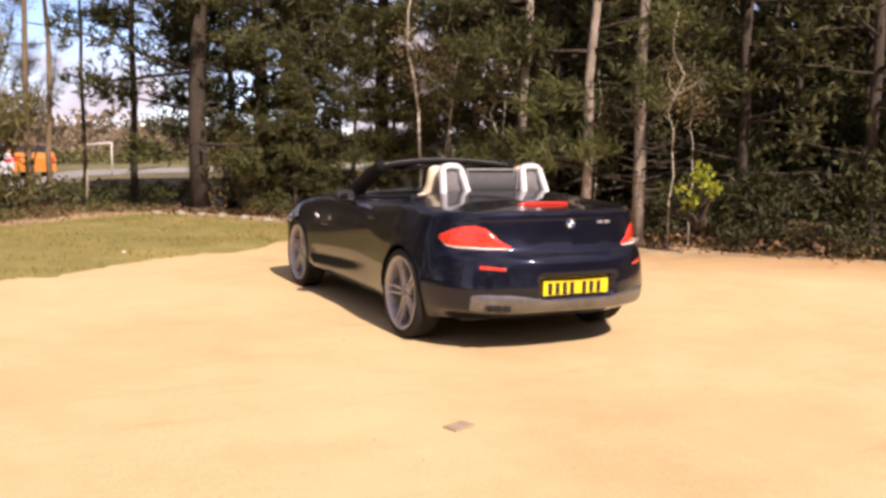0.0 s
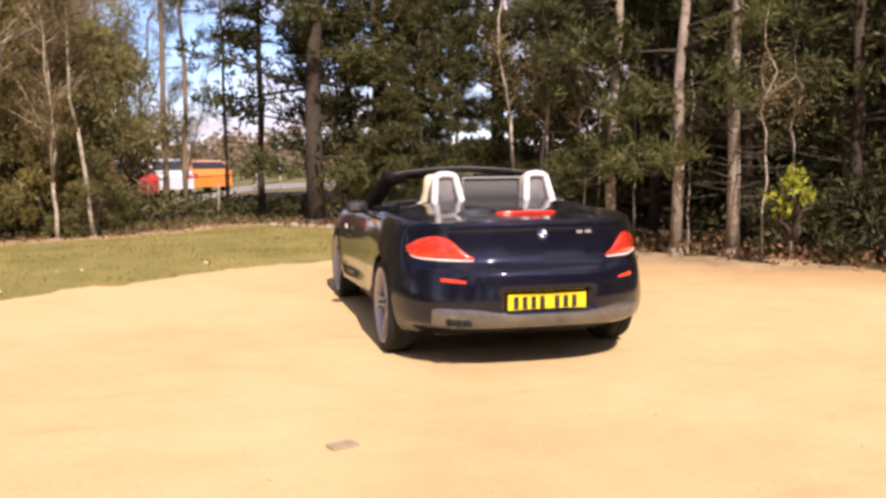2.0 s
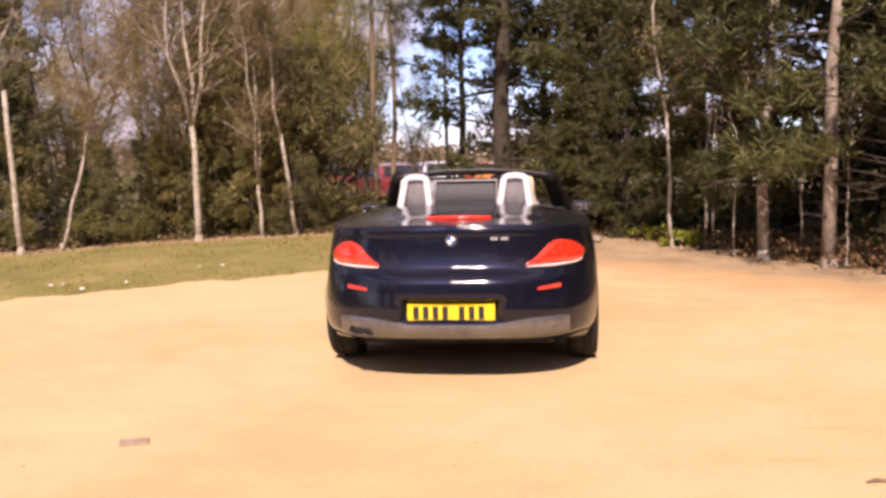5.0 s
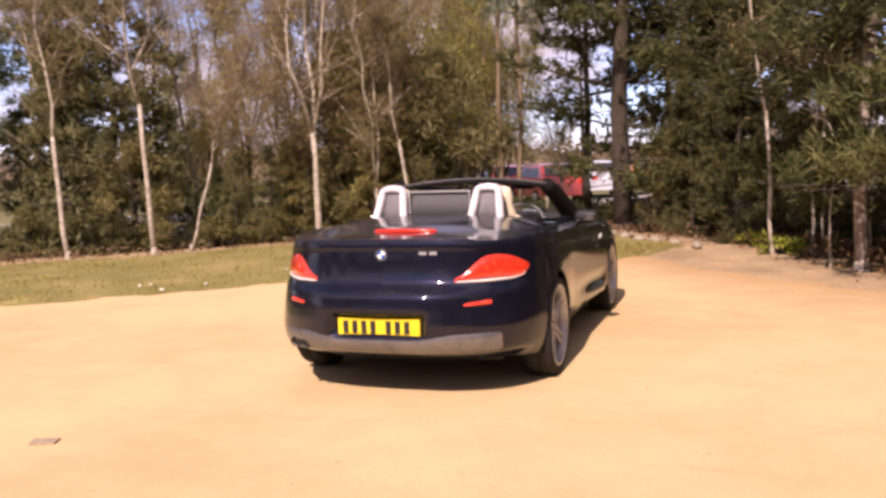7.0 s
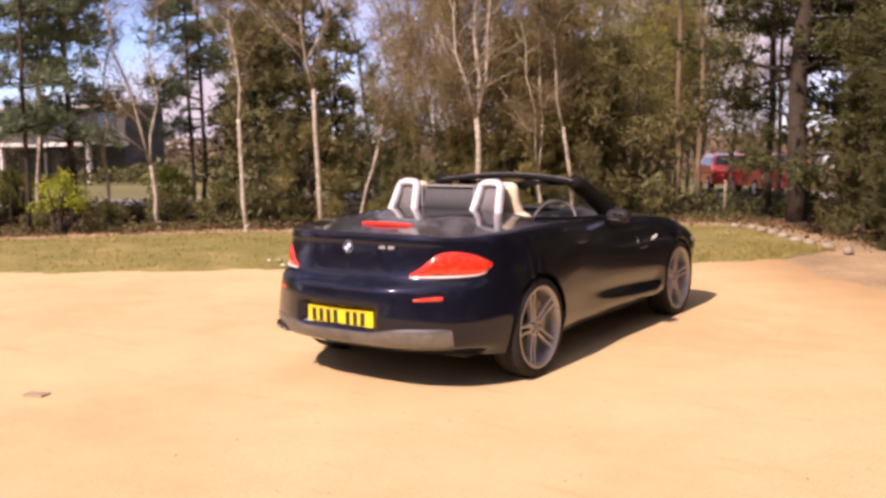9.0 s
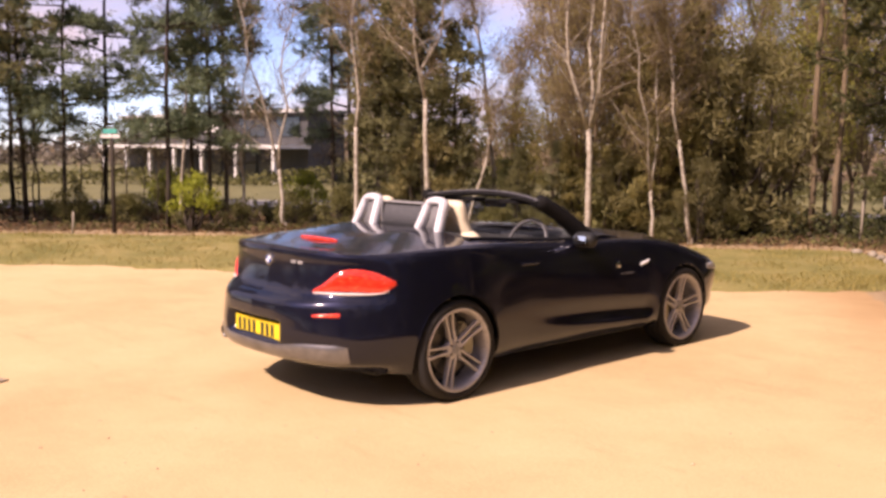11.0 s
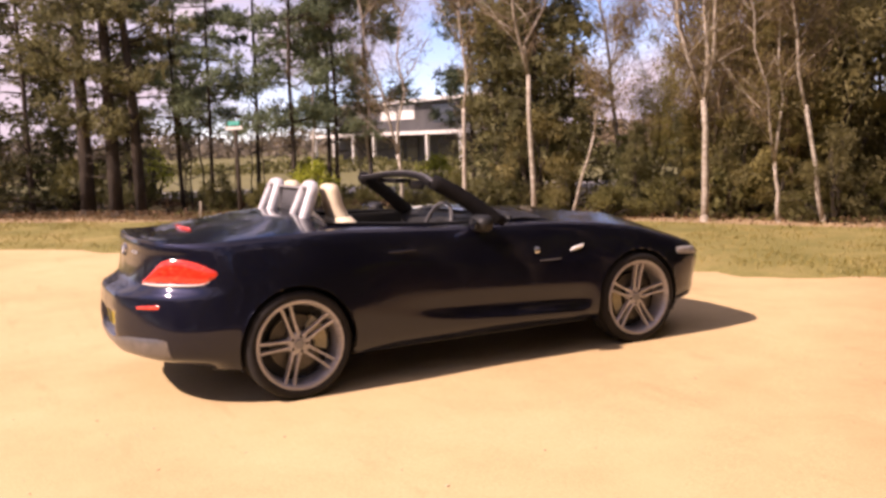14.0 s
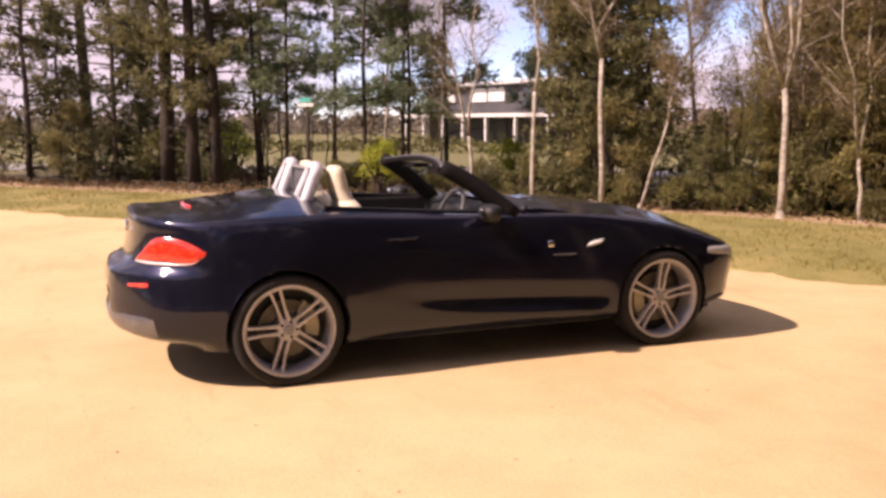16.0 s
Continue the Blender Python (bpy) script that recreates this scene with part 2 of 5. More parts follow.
CENTRE_Z = [(-2.06, .952), (-1.9, .962), (-1.72, .975), (-1.5, 1.005), (-1.2, 1.032), (-.98, 1.03), (-.5, 1.0), (0, .975), (.45, .95), (.6, .935), (.8, .925), (1.1, .902),
            (1.35, .868), (1.6, .80), (1.85, .715), (2.0, .65)]
CREASE_Z = [(-2.2, .68), (-1.6, .70), (-1.2, .735), (-.62, .752), (-.08, .69), (.43, .642), (.9, .625), (1.3, .61), (1.8, .50), (2.2, .48)]
AXLE_Y, HUB_Z, ARCH_R = 1.248, .322, .352

# resample the outline by its length
_n = len(OUTLINE)
_fine = []
for k in range((_n - 1) * 24 + 1):
    q = k / 24
    _fine.append([curve([(j, OUTLINE[j][a]) for j in range(max(0, int(q) - 2), min(_n, int(q) + 4))], q) for a in range(3)])
_len = [0.0]
for a, b in zip(_fine, _fine[1:]):
    _len.append(_len[-1] + math.hypot(b[0] - a[0], b[1] - a[1]))
NS = 300
OUT = []
_j = 0
for k in range(NS + 1):
    want = _len[-1] * k / NS
    while _j < len(_len) - 2 and _len[_j + 1] < want:
        _j += 1
    u = (want - _len[_j]) / max(1e-9, _len[_j + 1] - _len[_j])
    OUT.append([p + (q - p) * u for p, q in zip(_fine[_j], _fine[_j + 1])])
OUT_N = []
for k in range(NS + 1):
    a, b = OUT[max(0, k - 1)], OUT[min(NS, k + 1)]
    v = Vector((b[1] - a[1], -(b[0] - a[0]), 0)).normalized()
    if k == 0:
        v = Vector((0, -1, 0))
    if k == NS:
        v = Vector((0, 1, 0))
    OUT_N.append(v)


def shell(s, z):
    """A place on the right-hand body side: s from 0 (tail) to NS (nose), at height z."""
    k = min(NS - 1, max(0, int(s)))
    u = s - k
    x, y, ze = [p + (q - p) * u for p, q in zip(OUT[k], OUT[k + 1])]
    nn = OUT_N[k].lerp(OUT_N[k + 1], u)
    zb = .215
    t = (z - zb) / (ze - zb)
    wr, wf = 1 - smooth(-1.95, -1.58, y), smooth(1.45, 1.85, y)
    crease = (curve(CREASE_Z, y) - zb) / (ze - zb)              # the side's crease climbs towards the tail
    ts = t * .655 / crease if t < crease else .655 + (t - crease) * .345 / (1 - crease)
    wh = 1 - smooth(-1.05, -.50, y)                             # the haunch leans in from the wheel up
    side_off = curve(SIDE_IN, ts) * (1 - wh) + curve(HAUNCH_IN, t) * wh
    off = side_off * (1 - wr - wf) + curve(REAR_IN, t) * wr + curve(NOSE_IN, t) * wf
    # the lower swage: hollow above, a ledge that flares out below
    win = smooth(-.75, .45, y) * (1 - smooth(.74, .90, y)) * 1.1
    line = .405 - .065 * (y + .46) / 1.2
    if win > 0:
        off += win * (.026 * math.exp(-((z - line - .03) / .05) ** 2) - .020 * math.exp(-((z - line + .075) / .045) ** 2))
    if wr > 0:                                                  # with a hollow that the number plate sits in
        off -= wr * curve(REAR_OUT, t) * (1 - smooth(.25, .66, x))   # the bumper bows out in the middle
        off += wr * .060 * (1 - smooth(.272, .302, x)) * smooth(.391, .412, z) * (1 - smooth(.508, .535, z))
    # haunch over the rear wheel, wing over the front one
    off -= .012 * math.exp(-((y + 1.2) / .35) ** 2 - ((z - .72) / .14) ** 2) + .024 * math.exp(-((y + 1.42) / .38) ** 2 - ((z - .40) / .17) ** 2)
    return Vector((x, y, z)) - nn * off


def shell_normal(s, z):
    a = shell(min(NS, s + 1), z) - shell(max(0, s - 1), z)
    b = shell(s, z + .006) - shell(s, z - .006)
    return a.cross(b).normalized()


def shell_s(x, z):
    """The s on the tail at which the body is x wide at height z."""
    lo, hi = 0.0, NS * .3
    for _ in range(30):
        m = (lo + hi) / 2
        lo, hi = (m, hi) if shell(m, z).x < x else (lo, m)
    return lo


def shell_y(y, z):
    lo, hi = NS * .02, NS * .98
    for _ in range(30):
        m = (lo + hi) / 2
        lo, hi = (m, hi) if shell(m, z).y < y else (lo, m)
    return lo


def deck_z(x, y, xe, ze):
    c = curve(CENTRE_Z, y)
    u = min(1.0, abs(x) / max(xe, .02))
    z = ze + (c - ze) * (1 - u ** 2.3)
    if y > .5:                                  # the bonnet's two long swellings
        z += .016 * math.exp(-((abs(x) - .30) / .13) ** 2) * smooth(.5, .8, y) * (1 - smooth(1.5, 1.9, y))
    if -1.5 < y < -1.0:
        z += .012 * math.exp(-((abs(x) - .36) / .17) ** 2) * smooth(-1.5, -1.15, y)
    return z


def inner_x(y, xe):
    return min(curve([(-2.1, .52), (-1.9, .58), (-1.5, .655), (-1.0, .675), (0, .68), (.45, .70), (1.0, .69), (1.5, .62), (1.9, .48), (2.1, .4)], y), .93 * xe)


car = group_root("roadster", "gloss blue-black open-top two-seat sports car parked on sand", "car")

ROWS = 34
N_OUT, N_IN = 6, 12
verts, faces = [], []               # right half; faces carry a panel's name
ring_id = []
for k in range(NS + 1):
    ze = OUT[k][2]
    col = []
    for r in range(ROWS + 1):
        t = r / ROWS
        t = t + .06 * math.sin(2 * math.pi * t) * .5
        col.append(len(verts))
        verts.append(shell(k, .215 + (ze - .215) * t))
    edge = verts[col[-1]]
    xo = inner_x(edge.y, edge.x)
    for a in range(1, N_OUT + N_IN + 1):
        x = edge.x + (xo - edge.x) * a / N_OUT if a <= N_OUT else xo * (1 - (a - N_OUT) / N_IN)
        col.append(len(verts))
        verts.append(Vector((x, edge.y, deck_z(x, edge.y, edge.x, edge.z))))
    ring_id.append(col)


def panel_of(p, r):
    x, y, z = p
    if r < ROWS:
        if z < .245 and -.90 < y < .90:
            return "sill"
        if y < -1.50 and z < .668:
            return "rear_bumper"
        if y > 1.56 and z < .615:
            return "front_bumper"
        if y < -1.6 and x < .43:
            return "boot_lid"
        if -.70 < y < .45:
            return "door"
        return "rear_wing" if y < 0 else "front_wing"
    if r >= ROWS + N_OUT:
        if y < -1.50:
            return "boot_lid"
        if y < -.98:
            return "roof_cover"
        if y < .26:
            return None
        return "bonnet"
    if y < -1.95:
        return "boot_lid"
    if -.70 < y < .45:
        return "door"
    return "rear_wing" if y < 0 else ("front_bumper" if y > 1.97 else "front_wing")


def in_arch(v):
    return min(math.hypot(v.y - c, v.z - HUB_Z) for c in (-AXLE_Y, AXLE_Y))


ring_set = set()
for col in ring_id:
    ring_set.update(col[:ROWS])
inside = {i for i in ring_set if verts[i].x > .5 and in_arch(verts[i]) < ARCH_R}
for k in range(NS):
    for r in range(ROWS + N_OUT + N_IN):
        q = (ring_id[k][r], ring_id[k + 1][r], ring_id[k + 1][r + 1], ring_id[k][r + 1])
        if all(i in inside for i in q):
            continue
        mid = sum((verts[i] for i in q), Vector()) / 4
        name = panel_of(mid, r)
        if name:
            faces.append((name, q))
for i in inside:                        # round the arches off
    v = verts[i]
    c = -AXLE_Y if v.y < 0 else AXLE_Y
    d = Vector((v.y - c, v.z - HUB_Z))
    d = d.normalized() * ARCH_R if d.length > 1e-6 else Vector((0, ARCH_R))
    verts[i] = Vector((v.x, c + d.x, max(HUB_Z + d.y, .2)))


skin_n = [Vector() for _ in verts]        # the whole skin's normals, so that panels meet without a break
for name, q in faces:
    f_n = (verts[q[2]] - verts[q[0]]).cross(verts[q[3]] - verts[q[1]])
    for i in q:
        skin_n[i] += f_n
skin_tree = kdtree.KDTree(len(verts))
for i, v in enumerate(verts):
    skin_tree.insert(v, i)
skin_tree.balance()


def skin_normal(co):
    i = skin_tree.find((abs(co.x), co.y, co.z))[1]
    n = skin_n[i].copy()
    if abs(co.x) < .003:
        n.x = 0
    if co.x < 0:
        n.x = -n.x
    return n.normalized() if n.length > 1e-9 else Vector((0, 0, 1))


def panel_mesh(name, quads, sides, label=""):
    bm = bmesh.new()
    for side in sides:
        seen = {}
        for q in quads:
            ring = []
            for i in q:
                if i not in seen:
                    v = verts[i]
                    seen[i] = bm.verts.new((v.x * side, v.y, v.z))
                ring.append(seen[i])
            if len(set(ring)) == 4:
                try:
                    bm.faces.new(ring if side > 0 else ring[::-1])
                except ValueError:
                    pass
    bmesh.ops.remove_doubles(bm, verts=bm.verts, dist=.0004)
    bmesh.ops.dissolve_degenerate(bm, edges=bm.edges, dist=.0003)
    bm.normal_update()
    bm.faces.index_update()
    outer = len(bm.faces)
    rim = [e for e in bm.edges if len(e.link_faces) == 1]
    if "bumper" in name:                # edges rolled in, so that the shut lines show
        for v in {v for e in rim for v in e.verts}:
            v.co -= v.normal * .0012
    inward = {v: v.normal.copy() for e in rim for v in e.verts}
    ext = bmesh.ops.extrude_edge_only(bm, edges=rim)["geom"]    # flanges behind the shut lines
    for v in ext:
        if isinstance(v, bmesh.types.BMVert):
            near = min(inward, key=lambda o: (o.co - v.co).length_squared)
            v.co -= inward[near] * .010
    ob = part(name, bm, PAINT, car, label)
    me = ob.data
    normals = []
    for f in me.polygons:
        for vi in f.vertices:
            normals.append(skin_normal(me.vertices[vi].co) if f.index < outer else f.normal)
    me.normals_split_custom_set(normals)
    return ob


by_panel = {}
for name, q in faces:
    by_panel.setdefault(name, []).append(q)
panel = {}
for name, quads in by_panel.items():
    if name in ("boot_lid", "roof_cover", "bonnet", "rear_bumper", "front_bumper"):
        panel[name] = panel_mesh(name, quads, (1, -1))
    else:
        for side in (1, -1):
            panel[name, side] = panel_mesh(name, quads, (side,))


# underbody, wheel wells
bm = bmesh.new()
box(bm, -.62, -1.70, .17, .62, 1.8, .26, .03)
box(bm, -.76, -.88, .19, .76, .88, .30, .02)
part("underbody", bm, BLACK, car, "", False)
for c in (-AXLE_Y, AXLE_Y):
    for side in (1, -1):
        bm = bmesh.new()
        arc = [(-.12 + 1.24 * k / 20) * math.pi for k in range(21)]
        ra = [bm.verts.new((side * .83, c + (ARCH_R - .002) * math.cos(t), HUB_Z + (ARCH_R - .002) * math.sin(t))) for t in arc]
        rb = [bm.verts.new((side * .50, c + (ARCH_R + .01) * math.cos(t), HUB_Z + (ARCH_R + .01) * math.sin(t))) for t in arc]
        for k in range(20):
            bm.faces.new((ra[k], ra[k + 1], rb[k + 1], rb[k]))
        bm.faces.new(rb)
        part("wheel_arch_liner", bm, BLACK, car)
        # the rolled lip of the arch
        bm = bmesh.new()
        pts = []
        for t in arc:
            y, z = c + ARCH_R * math.cos(t), HUB_Z + ARCH_R * math.sin(t)
            if z > .235:
                p = shell(shell_y(y, max(z, .24)), max(z, .24))
                pts.append((side * (p.x - .006), y, z))
        tube(bm, pts, .006, 6)
        part("arch_lip", bm, MATT, car)

# wheels
bm = bmesh.new()
lathe_x(bm, [(.250, .064), (.266, .070), (.268, .082), (.262, .090), (.249, .088), (.238, .070), (.233, .045), (.232, -.02), (.226, -.10), (.25, -.12)], 56)
X_AX = Vector((1, 0, 0))
spoke_lines = []
for k in range(5):
    ph = radians(36 + 72 * k)
    d, e = Vector((0, math.cos(ph), math.sin(ph))), Vector((0, -math.sin(ph), math.cos(ph)))
    for w in (-1, 1):
        a = d * .035 + e * w * .020 + X_AX * .050
        m_ = d * .14 + e * w * .0215 + X_AX * .056
        b = d * .243 + e * w * .028 + X_AX * .074
        spoke_lines.append((a, m_, b, e))
wheel_mesh = bpy.data.meshes.new("wheel")
bmesh.ops.recalc_face_normals(bm, faces=bm.faces)
bm.to_mesh(wheel_mesh)
bm.free()
wheel_mesh.materials.append(ALLOY)
spoke_meshes = []
for a, m_, b, e in spoke_lines[:2]:
    bm = bmesh.new()
    rings = []
    for p_, w_, t_ in ((a, .024, .035), (m_, .0145, .03), (b, .018, .03)):
        rings.append([bm.verts.new(p_ + e * sw * w_ / 2 + X_AX * st * t_) for sw, st in ((-1, -1), (-1, -.12), (-.72, 0), (.72, 0), (1, -.12), (1, -1))])
    for r0, r1 in zip(rings, rings[1:]):
        for i in range(6):
            bm.faces.new((r0[i], r0[(i + 1) % 6], r1[(i + 1) % 6], r1[i]))
    bm.faces.new(rings[0][::-1])
    bm.faces.new(rings[-1])
    bmesh.ops.recalc_face_normals(bm, faces=bm.faces)
    me = bpy.data.meshes.new("spoke")
    bm.to_mesh(me)
    bm.free()
    me.materials.append(ALLOY)
    spoke_meshes.append(me)
bm = bmesh.new()
lathe_x(bm, [(.0, .052), (.036, .052), (.062, .046), (.070, .035), (.070, .0), (.0, .0)], 30)
hub_mesh = bpy.data.meshes.new("hub")
bmesh.ops.recalc_face_normals(bm, faces=bm.faces)
bm.to_mesh(hub_mesh)
bm.free()
hub_mesh.materials.append(ALLOY)
bm = bmesh.new()
lathe_x(bm, [(.254, .072), (.266, .086), (.277, .094), (.296, .092), (.311, .082), (.318, .066), (.322, .045), (.318, .042), (.318, .036), (.322, .033), (.3225, 0), (.318, -.003),
             (.318, -.009), (.322, -.012), (.322, -.07), (.31, -.10), (.26, -.115)], 64)
tyre_mesh = bpy.data.meshes.new("tyre")
for f in bm.faces:
    f.smooth = True
bm.to_mesh(tyre_mesh)
bm.free()
tyre_mesh.materials.append(RUBBER)
bm = bmesh.new()
lathe_x(bm, [(.06, .012), (.085, .012), (.086, -.004), (.165, -.004), (.165, -.026), (.06, -.026)], 40)
disc_mesh = bpy.data.meshes.new("brake_disc")
bm.to_mesh(disc_mesh)
bm.free()
disc_mesh.materials.append(DISC)
bm = bmesh.new()
lathe_x(bm, [(.001, .060), (.024, .060), (.030, .055), (.030, .050)], 24)
cap_mesh = bpy.data.meshes.new("centre_cap")
bm.to_mesh(cap_mesh)
bm.free()
cap_mesh.materials.append(GREY_TRIM)
bm = bmesh.new()
lathe_x(bm, [(.0, .056), (.008, .056), (.009, .050), (.009, .045)], 8)
bolt_mesh = bpy.data.meshes.new("wheel_bolt")
bm.to_mesh(bolt_mesh)
bm.free()
bolt_mesh.materials.append(BLACK)
bm = bmesh.new()
arc = [radians(-38 + 76 * k / 8) for k in range(9)]
for (r0, r1, x0, x1) in ((.105, .182, -.036, .016),):
    loops = []
    for t in arc:
        loops.append([bm.verts.new((x, r * math.cos(t), r * math.sin(t))) for r, x in ((r0, x0), (r1, x0), (r1, x1), (r0, x1))])
    for a, b in zip(loops, loops[1:]):
        for i in range(4):
            bm.faces.new((a[i], a[(i + 1) % 4], b[(i + 1) % 4], b[i]))
    bm.faces.new(loops[0][::-1])
    bm.faces.new(loops[-1])
bmesh.ops.recalc_face_normals(bm, faces=bm.faces)
caliper_mesh = bpy.data.meshes.new("brake_caliper")
bm.to_mesh(caliper_mesh)
bm.free()
caliper_mesh.materials.append(CALIPER)
bm = bmesh.new()
lathe_x(bm, [(.23, -.05), (.02, -.05), (.02, -.11), (.24, -.11)], 24)
back_mesh = bpy.data.meshes.new("brake_backplate")
bm.to_mesh(back_mesh)
bm.free()
back_mesh.materials.append(BLACK)

for side in (1, -1):
    for c, xw, spin, cal in ((-AXLE_Y, .806, 0, 20), (AXLE_Y, .770, -24, 200)):
        w = new("wheel", wheel_mesh)
        w["label"] = "grey five-double-spoke alloy wheel with low-profile tyre"
        w.parent = car
        w.matrix_local = pose(side * xw, c, HUB_Z, 0, 0, 0 if side > 0 else 180) @ pose(0, 0, 0, spin)
        for nm, me in (("tyre", tyre_mesh), ("hub", hub_mesh), ("brake_disc", disc_mesh), ("centre_cap", cap_mesh), ("brake_backplate", back_mesh)):
            new(nm, me).parent = w
        for k in range(10):
            o = new("spoke", spoke_meshes[k % 2])
            o.parent, o.matrix_local = w, pose(0, 0, 0, 72 * (k // 2))
        o = new("brake_caliper", caliper_mesh)
        o.parent, o.matrix_local = w, pose(0, 0, 0, cal - spin)
        for k in range(5):
            t = radians(72 * k)
            o = new("wheel_bolt", bolt_mesh)
            o.parent, o.matrix_local = w, pose(0, .046 * math.cos(t), .046 * math.sin(t))


# lamps on the tail, laid on the body's own skin
def on_skin(name, mat, side, s_of, z_lo, z_hi, na=28, nb=8, bulge=.012, parent=None, label="", sink=-.003):
    bm = bmesh.new()
    grid = []
    for i in range(na + 1):
        a = i / na
        row = []
        for j in range(nb + 1):
            b = j / nb
            z = z_lo(a) + (z_hi(a) - z_lo(a)) * b
            s = s_of(a, z)
            edge = min(1.0, 5.0 * min(a, 1 - a)) * min(1.0, 3.5 * min(b, 1 - b))
            p = shell(s, z) + shell_normal(s, z) * (sink + (bulge - sink) * edge ** .5)
            row.append(bm.verts.new((p.x * side, p.y, p.z)))
        grid.append(row)
    for a, b in zip(grid, grid[1:]):
        for j in range(nb):
            q = (a[j], b[j], b[j + 1], a[j + 1])
            bm.faces.new(q if side > 0 else q[::-1])
    return part(name, bm, mat, parent or car, label)


S_IN, S_FWD = shell_s(.435, .715), shell_y(-1.675, .775)
LAMP_LO = [(0, .703), (.5, .698), (.85, .712), (1, .762)]
LAMP_HI = [(0, .722), (.12, .755), (.33, .838), (.5, .858), (.7, .848), (.85, .822), (1, .780)]
lamp_s = lambda a, z: S_IN + (S_FWD - S_IN) * a
for side in (1, -1):
    lamp = on_skin("tail_lamp", RED, side, lamp_s, lambda a: curve(LAMP_LO, a) + .020 * math.sin(math.pi * min(1, a * 1.1 + .05)), lambda a: curve(LAMP_HI, a), label="red tail lamp lens")
    on_skin("reversing_lamp", CLEAR, side, lambda a, z: S_IN + (S_FWD - S_IN) * (a * .93), lambda a: curve(LAMP_LO, a * .93),
            lambda a: curve(LAMP_LO, a * .93) + .002 + .017 * math.sin(math.pi * min(1, a * .9 + .08)), 24, 4, .010, lamp, "clear lower lens strip")
    on_skin("reflector", RED, side, lambda a, z: shell_s(.505 + .155 * a, .585), lambda a: .570 + .004 * a, lambda a: .590 + .016 * a, 12, 4, .006, None, "red bumper reflector")
    on_skin("side_indicator", WHITE, side, lambda a, z: shell_y(.685 + .10 * a + .9 * (z - .715), .715), lambda a: .692 + .018 * a, lambda a: .727 + .018 * a, 8, 4, .008, None, "pale side indicator lens")
    on_skin("trim_line", SILVER, side, lambda a, z: shell_y(.42 + .19 * a, .66), lambda a: .650, lambda a: .660, 10, 3, .005, None, "thin bright trim line")
    on_skin("wing_badge", CHROME, side, lambda a, z: shell_y(.40 + .045 * a, .725), lambda a: .703, lambda a: .748, 8, 6, .006, None, "small round wing badge")
    on_skin("headlamp", HEADLAMP, side, lambda a, z: shell_y(1.60 + .31 * a, .62), lambda a: .60 - .045 * a, lambda a: .652 - .012 * a, 14, 5, .006, None, "clear headlamp lens")
    # door handle in its scoop
    on_skin("door_handle", PAINT, side, lambda a, z: shell_y(-.66 + .20 * a, .80), lambda a: .796, lambda a: .812, 14, 4, .010, panel["door", side])

def across_skin(name, mat, half, z_lo, z_hi, na, nb, bulge, parent, label):
    """A panel laid on the tail from side to side."""
    bm = bmesh.new()
    grid = []
    for i in range(-na, na + 1):
        a = i / na
        row = []
        for j in range(nb + 1):
            b = j / nb
            z = z_lo(abs(a)) + (z_hi(abs(a)) - z_lo(abs(a))) * b
            sv = shell_s(max(.002, abs(a) * half), z)
            edge = min(1.0, 9.0 * (1 - abs(a))) * min(1.0, 4 * min(b, 1 - b))
            q = shell(sv, z) + shell_normal(max(sv, .5), z) * (-.003 + (bulge + .003) * edge ** .5)
            row.append(bm.verts.new((math.copysign(q.x, a) if i else 0.0, q.y, q.z)))
        grid.append(row)
    for a, b in zip(grid, grid[1:]):
        for j in range(nb):
            bm.faces.new((a[j], b[j], b[j + 1], a[j + 1]))
    return part(name, bm, mat, parent, label)


across_skin("lower_panel", SILVER, .712, lambda a: .284 + .006 * a, lambda a: .387 + .032 * smooth(.3, .7, a), 44, 6, .010, panel["rear_bumper"], "satin silver lower bumper panel")
# no hole here: a raised black patch gives the tailpipe cutout's shade as colour
on_skin("tailpipe_recess", BLACK, -1, lambda a, z: shell_s(.455 + .19 * a, .33), lambda a: .292 + .02 * (2 * a - 1) ** 4, lambda a: .366 - .02 * (2 * a - 1) ** 4, 16, 6, .013, panel["rear_bumper"])

# number plate, with its characters as plain bars
plate_bm = bmesh.new()
box(plate_bm, -.26, -2.150, .392, .26, -2.104, .503, .004)
plate = part("number_plate", plate_bm, YELLOW, car, "yellow rear number plate", False)
x = -.225
for k in range(7):
    bm = bmesh.new()
    box(bm, x, -2.1525, .409, x + .034, -2.149, .487, 0)
    part("character_bar", bm, INK, plate, "", False)
    x += .058 if k != 3 else .098

# roundel and model badge on the boot lid
rz = .868
rp = shell(0, rz)
rn = shell_normal(.01, rz)
rm = Matrix.Translation(rp + rn * .002) @ rn.to_track_quat("Z", "Y").to_matrix().to_4x4()
for nm, r0, r1, h, mt in (("roundel_ring", .0, .041, .005, CHROME), ("roundel_band", .0, .036, .0065, INK)):
    bm = bmesh.new()
    bmesh.ops.create_cone(bm, cap_ends=True, segments=32, radius1=r1, radius2=r1 * .96, depth=h, matrix=rm @ Matrix.Translation((0, 0, h / 2)))
    part(nm, bm, mt, panel["boot_lid"], "", False)
for k in range(4):
    bm = bmesh.new()
    vs = [bm.verts.new(rm @ Vector((0, 0, .0085)))] + [bm.verts.new(rm @ Vector((.024 * math.cos(t), .024 * math.sin(t), .0085))) for t in [radians(90 * k + 15 * j) for j in range(7)]]
    for j in range(1, 7):
        bm.faces.new((vs[0], vs[j], vs[j + 1]))
    part("roundel_quarter", bm, (WHITE, BLUE)[k % 2], panel["boot_lid"], "", False)
